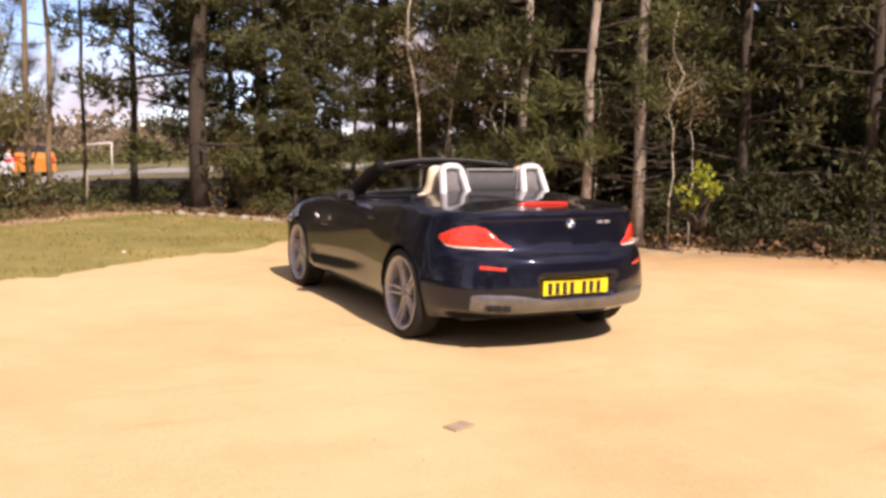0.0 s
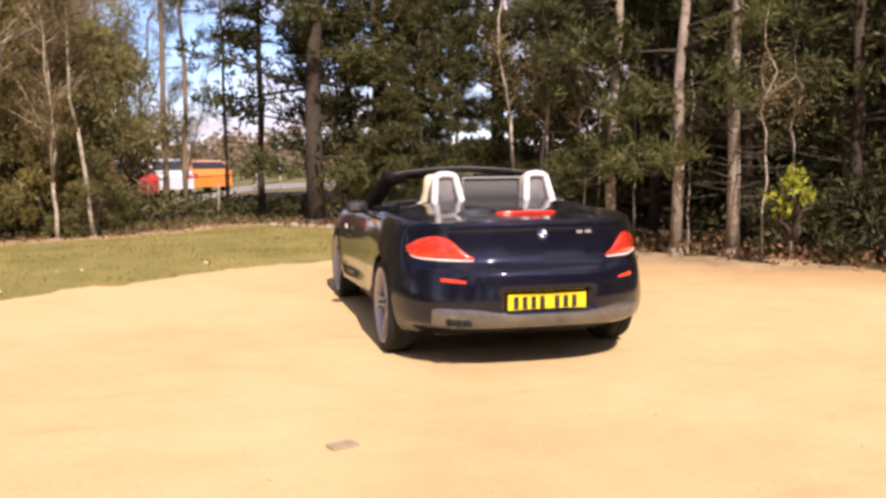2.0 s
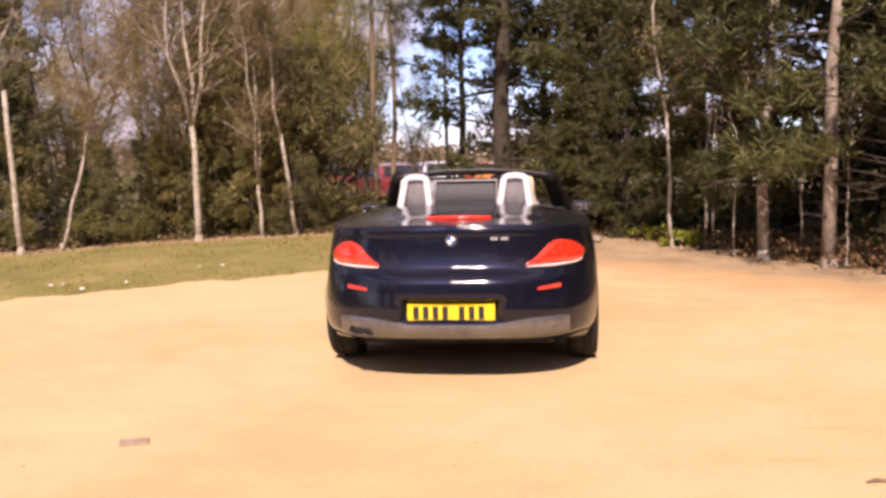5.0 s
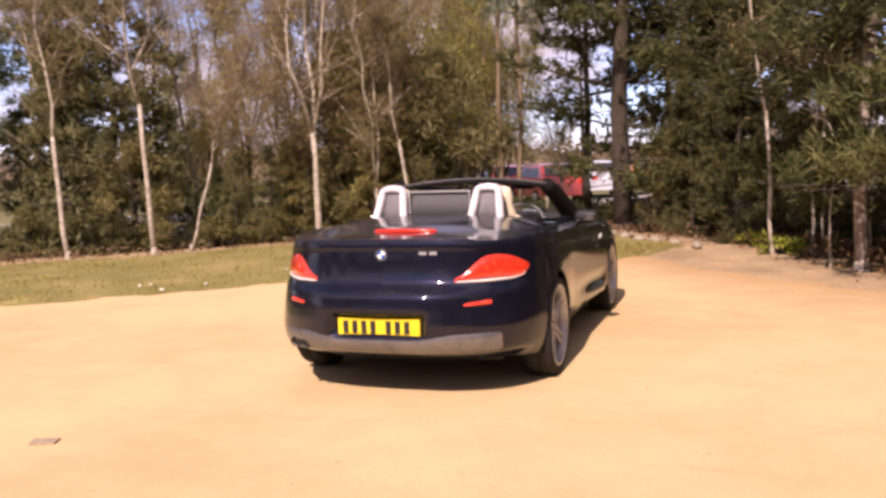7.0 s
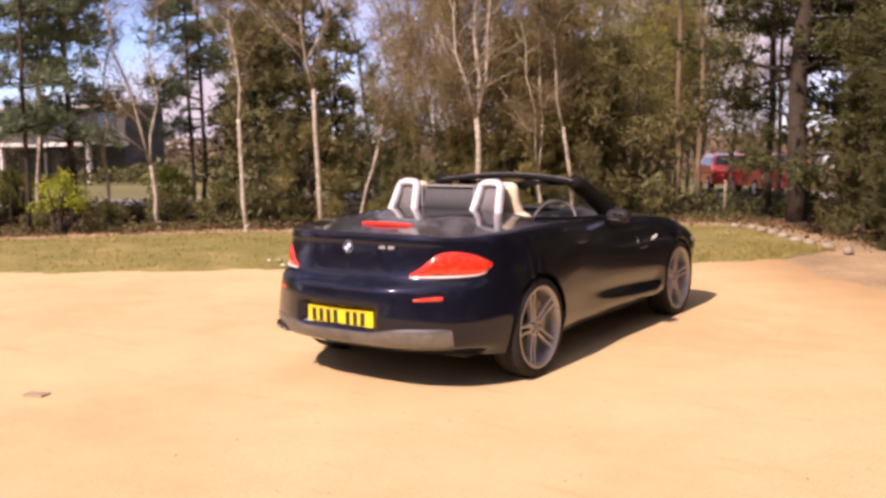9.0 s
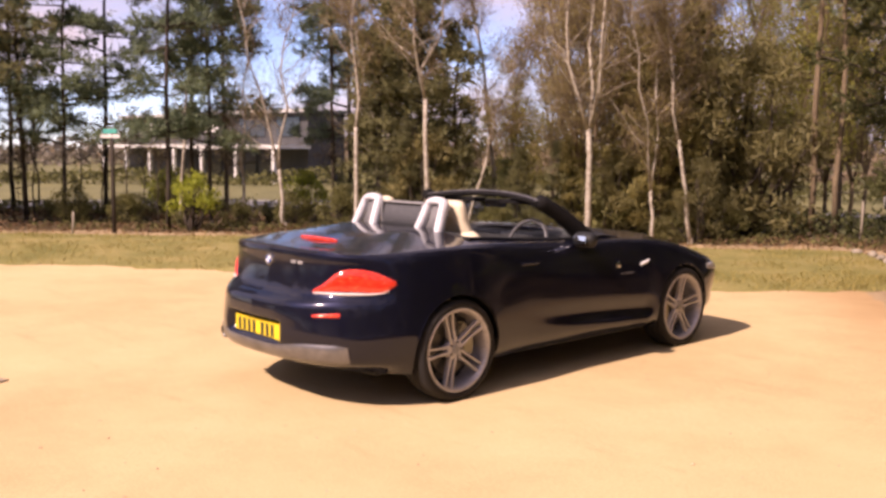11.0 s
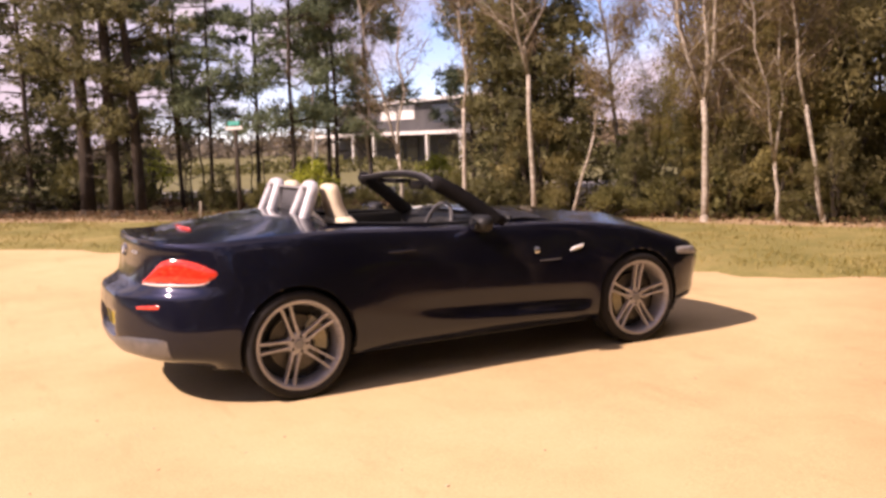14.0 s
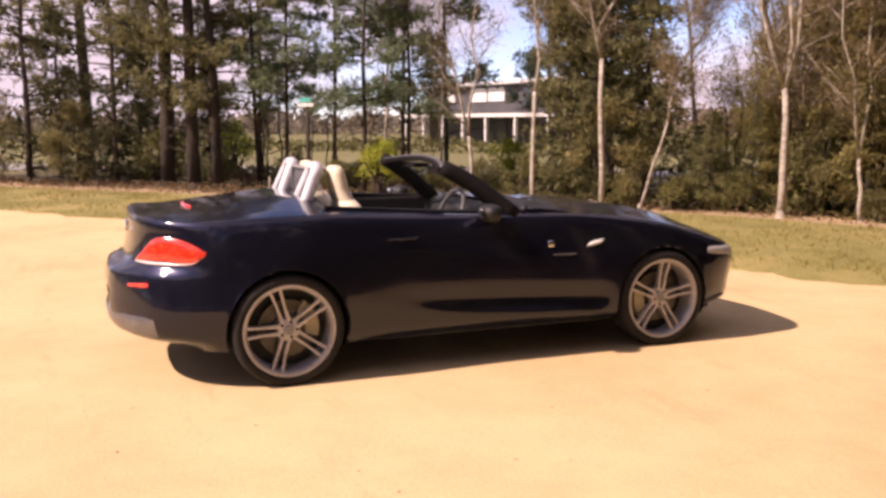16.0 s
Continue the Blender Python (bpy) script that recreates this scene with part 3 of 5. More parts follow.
for k in range(2):
    xs = .255 + .062 * k
    s = shell_s(xs, .875)
    bm = bmesh.new()
    m = Matrix.Translation(shell(s, .875)) @ shell_normal(s, .875).to_track_quat("Z", "Y").to_matrix().to_4x4()
    box(bm, -.022, -.009, -.002, .022, .009, .004, .002, m)
    part("model_badge_bar", bm, GREY_TRIM, panel["boot_lid"], "", False)

# high brake lamp, upright behind the roof cover
bm = bmesh.new()
pts = [(-.20 + .43 * k / 16, -1.725 - .03 * math.cos(math.pi * (k / 16 - .5)) + .03, .976 + .006 * math.sin(math.pi * k / 16)) for k in range(17)]
tube(bm, pts, [.004] + [.014] * 15 + [.004], 10, .8)
part("high_brake_lamp", bm, RED, car, "long red high-level brake lamp")

# the boot lid's upturned lip, a thin wedge that runs out of the lid
bm = bmesh.new()
rings = []
s_end = shell_s(.56, .945)
for k in range(49):
    a = -1 + 2 * k / 48
    p = shell(abs(a) * s_end, .950)
    sx = -1 if a < 0 else 1
    nn = OUT_N[min(NS, int(abs(a) * s_end))]
    fade = smooth(0, .12, 1 - abs(a))
    q = p - nn * .13
    zq = deck_z(q.x, q.y, p.x + .02, .945) + .0015
    h = .940 + .019 * fade * (1 - .35 * a * a)
    ring = []
    for off, z in ((0.13, zq), (.05, max(zq, h) * .5 + h * .5), (.004, h), (-.004, h - .004), (.0, h - .013), (.03, .925)):
        w = p - nn * off
        ring.append(bm.verts.new((sx * w.x, w.y, z)))
    rings.append(ring)
for r0, r1 in zip(rings, rings[1:]):
    for i in range(5):
        bm.faces.new((r0[i], r1[i], r1[i + 1], r0[i + 1]))
bmesh.ops.recalc_face_normals(bm, faces=bm.faces)
part("boot_lip", bm, PAINT, panel["boot_lid"])

# twin tailpipes
for px, end in ((-.505, -2.098), (-.595, -2.055)):
    bm = bmesh.new()
    rings = []
    for r, y in ((.030, end + .20), (.034, end + .06), (.037, end + .008), (.038, end), (.031, end), (.030, end + .06), (.026, end + .15)):
        rings.append([bm.verts.new((px + r * 1.12 * math.cos(t), y, .328 + r * .88 * math.sin(t))) for t in [2 * math.pi * k / 24 for k in range(24)]])
    for a, b in zip(rings, rings[1:]):
        for k in range(24):
            bm.faces.new((a[k], b[k], b[(k + 1) % 24], a[(k + 1) % 24]))
    bm.faces.new(rings[-1])
    part("tailpipe", bm, DISC, car, "dark steel tailpipe")

# cockpit tub
bm = bmesh.new()
y0, y1, xw = -1.0, .72, .70
prof = [(-.99, 1.0), (-.97, .45), (-.9, .30), (.45, .30), (.56, .55), (.56, .88)]
loops = [[bm.verts.new((sx * xw, y, z)) for y, z in prof] for sx in (-1, 1)]
for i in range(len(prof) - 1):
    bm.faces.new((loops[0][i], loops[0][i + 1], loops[1][i + 1], loops[1][i]))
for lp, sx in ((loops[0], -1), (loops[1], 1)):
    bm.faces.new(lp if sx < 0 else lp[::-1])
part("cockpit_tub", bm, CLOTH, car, "", False)
for side in (1, -1):
    bm = bmesh.new()
    box(bm, min(side * .655, side * .72), -.80, .40, max(side * .655, side * .72), .28, .925, .02)
    part("door_lining", bm, BLACK, panel["door", side], "", False)
    bm = bmesh.new()
    box(bm, min(side * .57, side * .66), -.42, .66, max(side * .57, side * .66), .12, .715, .015)
    part("armrest", bm, GREY_TRIM, panel["door", side], "", False)
# dashboard, console
bm = bmesh.new()
rows = []
for i in range(13):
    x = -.69 + 1.38 * i / 12
    b_ = .035 * math.exp(-((x - .36) / .16) ** 2)
    rows.append([bm.verts.new((x, y, z + (b_ if z > .8 else 0))) for y, z in ((.62, .91), (.40, .935), (.20, .925), (.12, .88), (.14, .74), (.24, .60), (.4, .45))])
for a, b in zip(rows, rows[1:]):
    for j in range(6):
        bm.faces.new((a[j], b[j], b[j + 1], a[j + 1]))
part("dashboard", bm, BLACK, car, "black dashboard")
bm = bmesh.new()
box(bm, -.12, -.80, .30, .12, .40, .56, .03)
box(bm, -.09, .05, .55, .09, .36, .66, .03)
part("centre_console", bm, BLACK, car, "", False)
# steering wheel on the right
bm = bmesh.new()
wm = pose(.36, -.08, .875, 68, 0, 0)
R = [[bm.verts.new(wm @ Vector(((.182 + .0135 * math.cos(b)) * math.cos(a), (.182 + .0135 * math.cos(b)) * math.sin(a), .0135 * math.sin(b)))) for b in [2 * math.pi * j / 8 for j in range(8)]] for a in [2 * math.pi * i / 40 for i in range(40)]]
for i in range(40):
    for j in range(8):
        bm.faces.new((R[i][j], R[(i + 1) % 40][j], R[(i + 1) % 40][(j + 1) % 8], R[i][(j + 1) % 8]))
steer = part("steering_wheel", bm, HEADER_TRIM, car, "dark grey leather three-spoke steering wheel")
for a in (0, 180, 270):
    bm = bmesh.new()
    box(bm, .03, -.018, -.012, .175, .018, .004, .004, wm @ pose(0, 0, 0, 0, 0, a))
    part("spoke", bm, SILVER, steer, "silver spoke", False)
bm = bmesh.new()
bmesh.ops.create_cone(bm, cap_ends=True, segments=24, radius1=.07, radius2=.055, depth=.05, matrix=wm @ Matrix.Translation((0, 0, .005)))
part("horn_pad", bm, BLACK, steer, "", False)


def loft_z(bm, rows, n=16, power=2.6):
    """Rounded sections stacked up: (cx, cy, z, half width, half depth)."""
    rings = []
    for cx, cy, z, w, d in rows:
        ring = []
        for k in range(n):
            t = 2 * math.pi * k / n
            c, s = math.cos(t), math.sin(t)
            ring.append(bm.verts.new((cx + w * math.copysign(abs(c) ** (2 / power), c), cy + d * math.copysign(abs(s) ** (2 / power), s), z)))
        rings.append(ring)
    for a, b in zip(rings, rings[1:]):
        for k in range(n):
            bm.faces.new((a[k], a[(k + 1) % n], b[(k + 1) % n], b[k]))
    bm.faces.new(rings[0][::-1])
    bm.faces.new(rings[-1])


for sx in (1, -1):
    bm = bmesh.new()
    loft_z(bm, [(sx * .36, -0.475, .40, .22, .10), (sx * .36, -0.555, .55, .25, .10), (sx * .36, -0.655, .75, .265, .095), (sx * .36, -0.735, .90, .25, .085), (sx * .365, -0.775, .97, .20, .075), (sx * .37, -0.790, 1.01, .14, .06)], 20)
    seat = part("seat", bm, LEATHER, car, "ivory leather bucket seat")
    bm = bmesh.new()
    loft_z(bm, [(sx * .38, -0.775, .965, .155, .060), (sx * .38, -0.800, 1.02, .122, .056), (sx * .38, -0.825, 1.09, .108, .052), (sx * .38, -0.840, 1.17, .106, .050), (sx * .38, -0.845, 1.205, .094, .040), (sx * .38, -0.845, 1.217, .06, .022)], 20)
    part("headrest", bm, LEATHER, seat)
    bm = bmesh.new()
    loft_z(bm, [(sx * .36, -0.150, .36, .23, .30), (sx * .36, -0.140, .46, .25, .31), (sx * .36, -0.140, .51, .24, .29), (sx * .36, -0.150, .53, .18, .22)], 20)
    part("cushion", bm, LEATHER, seat)
    # roll hoop behind the seat
    cx = sx * .352
    path = []
    for k in range(25):
        t = k / 24
        if t < .36:
            u = t / .36
            path.append((cx - .108 + .030 * u, -1.055 + .085 * u, .985 + .195 * u))
        elif t > .64:
            u = (1 - t) / .36
            path.append((cx + .108 - .030 * u, -1.055 + .085 * u, .985 + .195 * u))
        else:
            a = math.pi * (1 - (t - .36) / .28)
            path.append((cx + .078 * math.copysign(abs(math.cos(a)) ** .8, math.cos(a)), -.968 + .008 * math.sin(a), 1.18 + .036 * math.sin(a) ** .8))
    bm = bmesh.new()
    tube(bm, path, .028, 12, 1.35)
    hoop = part("roll_hoop", bm, HOOP, car, "pale silver roll-over hoop")
    bm = bmesh.new()
    loft_z(bm, [(cx, -1.015, .985, .085, .012), (cx, -.97, 1.10, .07, .012), (cx, -.955, 1.20, .055, .012)], 12)
    part("hoop_infill", bm, INFILL, hoop, "grey padded hoop infill")
    bm = bmesh.new()
    loft_z(bm, [(cx, -1.045, .965, .155, .085), (cx, -1.04, 1.0, .145, .075), (cx, -1.035, 1.015, .12, .055)], 20)
    part("hoop_base", bm, BLACK, hoop)
# wind deflector between the hoops
bm = bmesh.new()
loft_z(bm, [(0, -.985, 1.005, .225, .006), (0, -.97, 1.10, .215, .006), (0, -.96, 1.19, .205, .006)], 16, 8)
wd = part("wind_deflector", bm, MESH_NET, car, "dark mesh wind deflector")
for x0, z0, x1, z1 in ((-.225, 1.0, .225, 1.014), (-.225, 1.186, .225, 1.20), (-.229, 1.0, -.217, 1.2), (.217, 1.0, .229, 1.2)):
    bm = bmesh.new()
    box(bm, x0, -.987, z0, x1, -.955, z1, .004)
    part("deflector_frame", bm, GREY_TRIM, wd, "", False)

# windscreen and its frame
def screen(u, v):
    """u across -1..1, v from scuttle 0 to header 1."""
    b = Vector((.705 * u, .44 - .26 * u * u, .955 - .03 * u * u))
    t = Vector((.59 * u, -.12 - .09 * u * u, 1.247 - .045 * u * u))
    p = b.lerp(t, v)
    p.z += .02 * math.sin(math.pi * v)
    return p


bm = bmesh.new()
G = [[bm.verts.new(screen(-1 + 2 * i / 24, j / 10)) for i in range(25)] for j in range(11)]
for j in range(10):
    for i in range(24):
        bm.faces.new((G[j][i], G[j][i + 1], G[j + 1][i + 1], G[j + 1][i]))
ws = part("windscreen", bm, GLASS, car, "clear raked windscreen")
sol = ws.modifiers.new("pane", "SOLIDIFY")
sol.thickness = .005
ws.visible_shadow = False
bm = bmesh.new()
tube(bm, [screen(-1 + 2 * i / 24, .985) + Vector((0, -.030, -.010)) for i in range(25)], .019, 8, .75)
header = part("windscreen_header", bm, MATT, car, "black windscreen header rail")
bm = bmesh.new()
tube(bm, [screen(-1 + 2 * i / 24, 1.0) + Vector((0, -.004, .002)) for i in range(25)], .012, 8, 1.3)
part("header_trim", bm, HEADER_TRIM, header, "grey outer trim of the windscreen header")
for sx in (1, -1):
    bm = bmesh.new()
    tube(bm, [screen(sx, -.08 + 1.1 * j / 10) for j in range(11)], [.076 - .0016 * j for j in range(11)], 10, .78)
    part("windscreen_pillar", bm, MATT, car, "black windscreen pillar")
    bm = bmesh.new()
    loft_z(bm, [(sx * .85, -.005, .885, .06, .03), (sx * .855, -.01, .90, .085, .055), (sx * .86, -.015, .94, .095, .062), (sx * .86, -.01, .972, .085, .055), (sx * .855, -.005, .988, .06, .03)], 18)
    mir = part("door_mirror", bm, BLACK, car, "black door mirror")
    bm = bmesh.new()
    tube(bm, [(sx * .77, .02, .88), (sx * .80, .01, .90), (sx * .83, .0, .92)], .022, 8)
    part("mirror_stalk", bm, BLACK, mir)
    bm = bmesh.new()
    box(bm, -.07, -.003, -.027, .07, .003, .027, .002, pose(sx * .86, -.074, .94, -7.5, 0, -14 * sx))
    part("mirror_glass", bm, MIRROR, mir, "", False)
bm = bmesh.new()
box(bm, -.11, -.06, 1.125, .11, -.035, 1.185, .012)
part("interior_mirror", bm, BLACK, car, "", False)
for sx in (1, -1):
    bm = bmesh.new()
    box(bm, sx * .30 - .17, -.15, 1.165, sx * .30 + .17, -.03, 1.195, .006, None)
    part("sun_visor", bm, MATT, car, "", False)
# weather strips along the door tops, trim round the cockpit
for sx in (1, -1):
    bm = bmesh.new()
    pts = []
    for k in range(24):
        y = -.97 + 1.2 * k / 23
        i = min(range(NS), key=lambda q: abs(verts[ring_id[q][ROWS]].y - y))
        p = verts[ring_id[i][ROWS + N_OUT]]
        pts.append((sx * (p.x + .004), y, p.z + .002))
    tube(bm, pts, .012, 6)
    part("weather_strip", bm, BLACK, car)
bm = bmesh.new()
tube(bm, [(-.67 + 1.34 * i / 20, -.985, deck_z(-.67 + 1.34 * i / 20, -.98, .8, .95) + .002) for i in range(21)], .014, 6)
part("cockpit_rear_trim", bm, BLACK, car)
bm = bmesh.new()
tube(bm, [(-.69 + 1.38 * i / 20, .30 + .17 * (1 - (i / 10 - 1) ** 2), .950 - .02 * (i / 10 - 1) ** 2) for i in range(21)], .022, 6)
part("scuttle_trim", bm, BLACK, car)
for sx in (-.35, .2):
    bm = bmesh.new()
    tube(bm, [(sx, .52, .962), (sx + .25, .47, .975), (sx + .5, .38, .97)], [.008, .007, .005], 6)
    part("wiper", bm, BLACK, car)

# ---- ground ----
SAND = material("compacted_sand", (.5, .37, .2), .95, 0, .2)
s_big = ramp(SAND, noise_node(SAND, .35, 6, .6), [(.30, (.47, .335, .175)), (.55, (.55, .41, .225)), (.78, (.60, .45, .26))])
s_mid = ramp(SAND, noise_node(SAND, 2.2, 6, .65), [(.30, (.94, .93, .91)), (.62, (1.02, 1.02, 1.01))])
s_fine = noise_node(SAND, 90, 5, .7)
s_tone = ramp(SAND, s_fine, [(.30, (.80, .79, .77)), (.65, (1.08, 1.08, 1.08))])
s_drag = ramp(SAND, noise_node(SAND, 1.3, 7, .72, stretch=(.45, 2.2, 1)), [(.28, (.86, .835, .80)), (.42, (1, 1, 1)), (.75, (1.03, 1.03, 1.03))])
s_all = mix(SAND, mix(SAND, mix(SAND, s_big, s_drag, 1.0, "MULTIPLY"), s_mid, 1.0, "MULTIPLY"), s_tone, 1.0, "MULTIPLY")
# brown earth trodden in along the wood's side of the lot
sn, sl, _ = nodes_of(SAND)
s_at, s_dot, s_add, s_rng = sn.new("ShaderNodeTexCoord"), sn.new("ShaderNodeVectorMath"), sn.new("ShaderNodeMath"), sn.new("ShaderNodeMapRange")
s_dot.operation, s_dot.inputs[1].default_value = "DOT_PRODUCT", (.73, .683, 0)
s_add.operation, s_rng.interpolation_type = "ADD", "SMOOTHSTEP"
sl.new(s_at.outputs["Object"], s_dot.inputs[0])
sl.new(s_dot.outputs["Value"], s_add.inputs[0])
sl.new(noise_node(SAND, .9, 5, .65), s_add.inputs[1])
sl.new(s_add.outputs["Value"], s_rng.inputs["Value"])
s_rng.inputs["From Min"].default_value, s_rng.inputs["From Max"].default_value = 2.9, 4.4
colour(SAND, mix(SAND, s_all, mix(SAND, s_all, (.78, .68, .63), 1.0, "MULTIPLY"), s_rng.outputs["Result"]))
bump(SAND, s_fine, .5, .006)
LITTER = material("leaf_litter", (.1, .07, .04), .95, 0, .15)
g_a = ramp(LITTER, noise_node(LITTER, 1.1, 6, .65), [(.3, (.045, .032, .017)), (.55, (.12, .085, .045)), (.75, (.19, .14, .08))])
g_b = noise_node(LITTER, 22, 6, .7)
colour(LITTER, mix(LITTER, g_a, ramp(LITTER, g_b, [(.3, (.55, .55, .55)), (.7, (1.35, 1.3, 1.2))]), 1.0, "MULTIPLY"))
bump(LITTER, g_b, .8, .03)
TURF = material("worn_turf", (.2, .18, .06), .95, 0, .15)
t_a = ramp(TURF, noise_node(TURF, .9, 6, .65), [(.30, (.152, .143, .046)), (.52, (.238, .204, .076)), (.78, (.38, .29, .13))])
t_b = noise_node(TURF, 35, 6, .7)
colour(TURF, mix(TURF, t_a, ramp(TURF, t_b, [(.3, (.65, .65, .6)), (.7, (1.25, 1.25, 1.2))]), 1.0, "MULTIPLY"))
bump(TURF, t_b, .7, .02)
PALE_SAND = varied("pale_bare_earth", (.25, .172, .10), (.43, .31, .175), 1.5, .95, .5, .015, 25)
ASPHALT = varied("far_road_asphalt", (.20, .19, .18), (.27, .26, .24), .6, .9, .2, .01, 20)
BANK = varied("rough_bank", (.075, .062, .032), (.17, .14, .06), .5, .95, .5, .04, 9)
MEADOW = varied("far_meadow", (.105, .100, .042), (.185, .165, .065), .25, .95, .4, .03, 6)


def rise(x, y):
    """The lot is level; towards the wood on its right-hand side the ground lifts a little, towards the far road it drops."""
    return -.5 * smooth(14, 26, y) * smooth(-20, -11, x) + .09 * smooth(2.3, 4.6, .8 * x + .6 * y) + .35 * smooth(4.6, 12, .8 * x + .6 * y) * (1 if x > 0 else smooth(-3, 0, x))


def spline_rows(pts, step):
    """A polyline smoothed and resampled by its length."""
    out = []
    n = len(pts)
    for k in range((n - 1) * 12 + 1):
        q = k / 12
        lo, hi = max(0, int(q) - 2), min(n, int(q) + 4)
        out.append([curve([(j, pts[j][a]) for j in range(lo, hi)], q) for a in range(2)])
    ln = [0.0]
    for a, b in zip(out, out[1:]):
        ln.append(ln[-1] + math.hypot(b[0] - a[0], b[1] - a[1]))
    m = max(2, int(ln[-1] / step))
    xs = np.interp(np.linspace(0, ln[-1], m), ln, [p[0] for p in out])
    ys = np.interp(np.linspace(0, ln[-1], m), ln, [p[1] for p in out])
    return np.stack([xs, ys], 1)


def resampled(rows, m):
    d = np.r_[0, np.cumsum(np.hypot(*np.diff(rows, axis=0).T))]
    t = np.linspace(0, d[-1], m)
    return np.stack([np.interp(t, d, rows[:, 0]), np.interp(t, d, rows[:, 1])], 1)


def sheet(name, edge_a, edge_b, across, lift, mat, wobble=0.0, dome=0.0, dip=0.0, width=.02):
    """A strip of ground between two lines that follows the ground's height."""
    m = max(len(edge_a), len(edge_b))
    a, b = resampled(edge_a, m), resampled(edge_b, m)
    vs, fs = [], []
    for i in range(m):
        for j, t in enumerate(across):
            x, y = a[i] * (1 - t) + b[i] * t
            edge = (1 - t) ** 6
            w = wobble * edge
            x += w * noise.noise((x * 1.7, y * 1.7, 3.1)) + w * .6 * noise.noise((x * 5, y * 5, 1.7))
            y += w * noise.noise((x * 1.7, y * 1.7, 9.4)) + w * .6 * noise.noise((x * 5, y * 5, 4.2))
            z = rise(x, y) + lift + .008 * noise.noise((x * .7, y * .7, 0)) + dome * math.sin(math.pi * t) * smooth(0, 14, m - 1 - i)
            if dip:                                 # thin out under what lies beside it
                z -= dip * max(0, 1 - t / width) + (.05 * (1 - smooth(0, 5, m - 1 - i)) if dome else 0)
            vs.append((x, y, z))
    k = len(across)
    for i in range(m - 1):
        for j in range(k - 1):
            fs.append((i * k + j, i * k + j + 1, (i + 1) * k + j + 1, (i + 1) * k + j))
    ob = raw(name, vs, fs, mat, smooth=True)
    bm = bmesh.new()
    bm.from_mesh(ob.data)
    bmesh.ops.recalc_face_normals(bm, faces=bm.faces)
    if sum(f.normal.z for f in bm.faces) < 0:
        bmesh.ops.reverse_faces(bm, faces=bm.faces)
    bm.to_mesh(ob.data)
    bm.free()
    return ob


SAND_EDGE = spline_rows([(-34, -20.8), (-24, -13.3), (-17, -7.8), (-10.5, -2.4), (-7.6, .1), (-5.5, 1.9), (-4.0, 3.2), (-2.4, 4.4), (-.8, 5.2), (.2, 5.7), (.9, 4.9), (1.5, 3.95), (2.3, 3.25),
                         (2.85, 2.7), (3.35, 2.0), (3.85, 1.5), (4.6, 1.05), (5.2, .65), (5.8, .05), (7.4, -2.6), (8.6, -7.6), (9.2, -14), (9.7, -24)], .15)
LOT_BACK = spline_rows([(-34, -34), (-20, -36), (-5, -36), (6, -34), (10.5, -30)], .6)
VERGE_FRONT = spline_rows([(-34, -21.6), (-24, -14.1), (-17, -8.6), (-10.3, -3.2), (-7.4, -.8), (-5.2, .8), (-3.8, 2.0), (-2.3, 3.1), (-.95, 3.95), (.2, 4.75), (.95, 5.2)], .15)
VERGE_BACK = spline_rows([(-36, -17), (-26, -10.5), (-17.2, -4.2), (-12.6, .2), (-10.5, 2.2), (-8.7, 4.2), (-7.2, 5.3), (-5.9, 6.7), (-4.5, 7.5), (-3, 8.2), (-1.2, 8.7), (-.3, 7.8), (.6, 6.6), (1.2, 5.6)], .15)
STRIP_BACK = spline_rows([(-37, -16), (-26.5, -9.6), (-17.8, -3.4), (-13.2, .9), (-11.1, 2.9), (-9.2, 4.9), (-7.7, 6.0), (-6.3, 7.5), (-4.8, 8.3), (-3.2, 9.0), (-1.0, 9.5), (.4, 8.2), (1.5, 6.9), (2.4, 5.6),
                          (3.2, 3.65), (4.05, 2.3), (5.25, .8), (6.65, -.8), (8.6, -3.5), (9.8, -8), (10.4, -14), (10.6, -24)], .15)

# one sheet to the horizon
axis = [math.copysign(abs(t) ** 3 * 420 + abs(t) * 30, t) for t in np.linspace(-1, 1, 121)]
vs = [(x, y, rise(x, y) - .035) for y in axis for x in axis]
fs = [(j * 121 + i, j * 121 + i + 1, (j + 1) * 121 + i + 1, (j + 1) * 121 + i) for j in range(120) for i in range(120)]
tagged(raw("ground", vs, fs, LITTER, smooth=True), "brown leaf-littered woodland ground", "ground", kind="structure")
fine = [0, .012, .03, .06, .1, .15, .21, .28, .36, .45, .56, .68, .82, 1]
tagged(sheet("car_park", SAND_EDGE, LOT_BACK, fine, 0.0, SAND, .22, 0.0, .018, .006), "pale compacted yellow sand car park", "car park", kind="structure")
# bare pale earth between the grass and the trees, and along the wood's foot
edge_all = spline_rows([(-36.2, -17.4), (-26.2, -10.9), (-17.4, -4.6), (-12.7, -.2), (-10.4, 1.9), (-8.6, 3.9), (-7.1, 5.0), (-5.8, 6.4), (-4.4, 7.2), (-2.9, 7.9), (-1.2, 8.4), (-.4, 7.5), (.4, 6.2),
                        (.8, 4.5), (1.6, 3.2), (2.5, 1.9), (3.2, .8), (4.1, -.2), (5.1, -1.6), (6.4, -4.3), (7.6, -8), (8.2, -14), (8.6, -24)], .15)
tagged(sheet("bare_earth_strip", STRIP_BACK, edge_all, [0, .08, .2, .4, .6, .8, 1], -.014, PALE_SAND, .5), "pale bare earth along the foot of the trees", "earth", kind="structure")
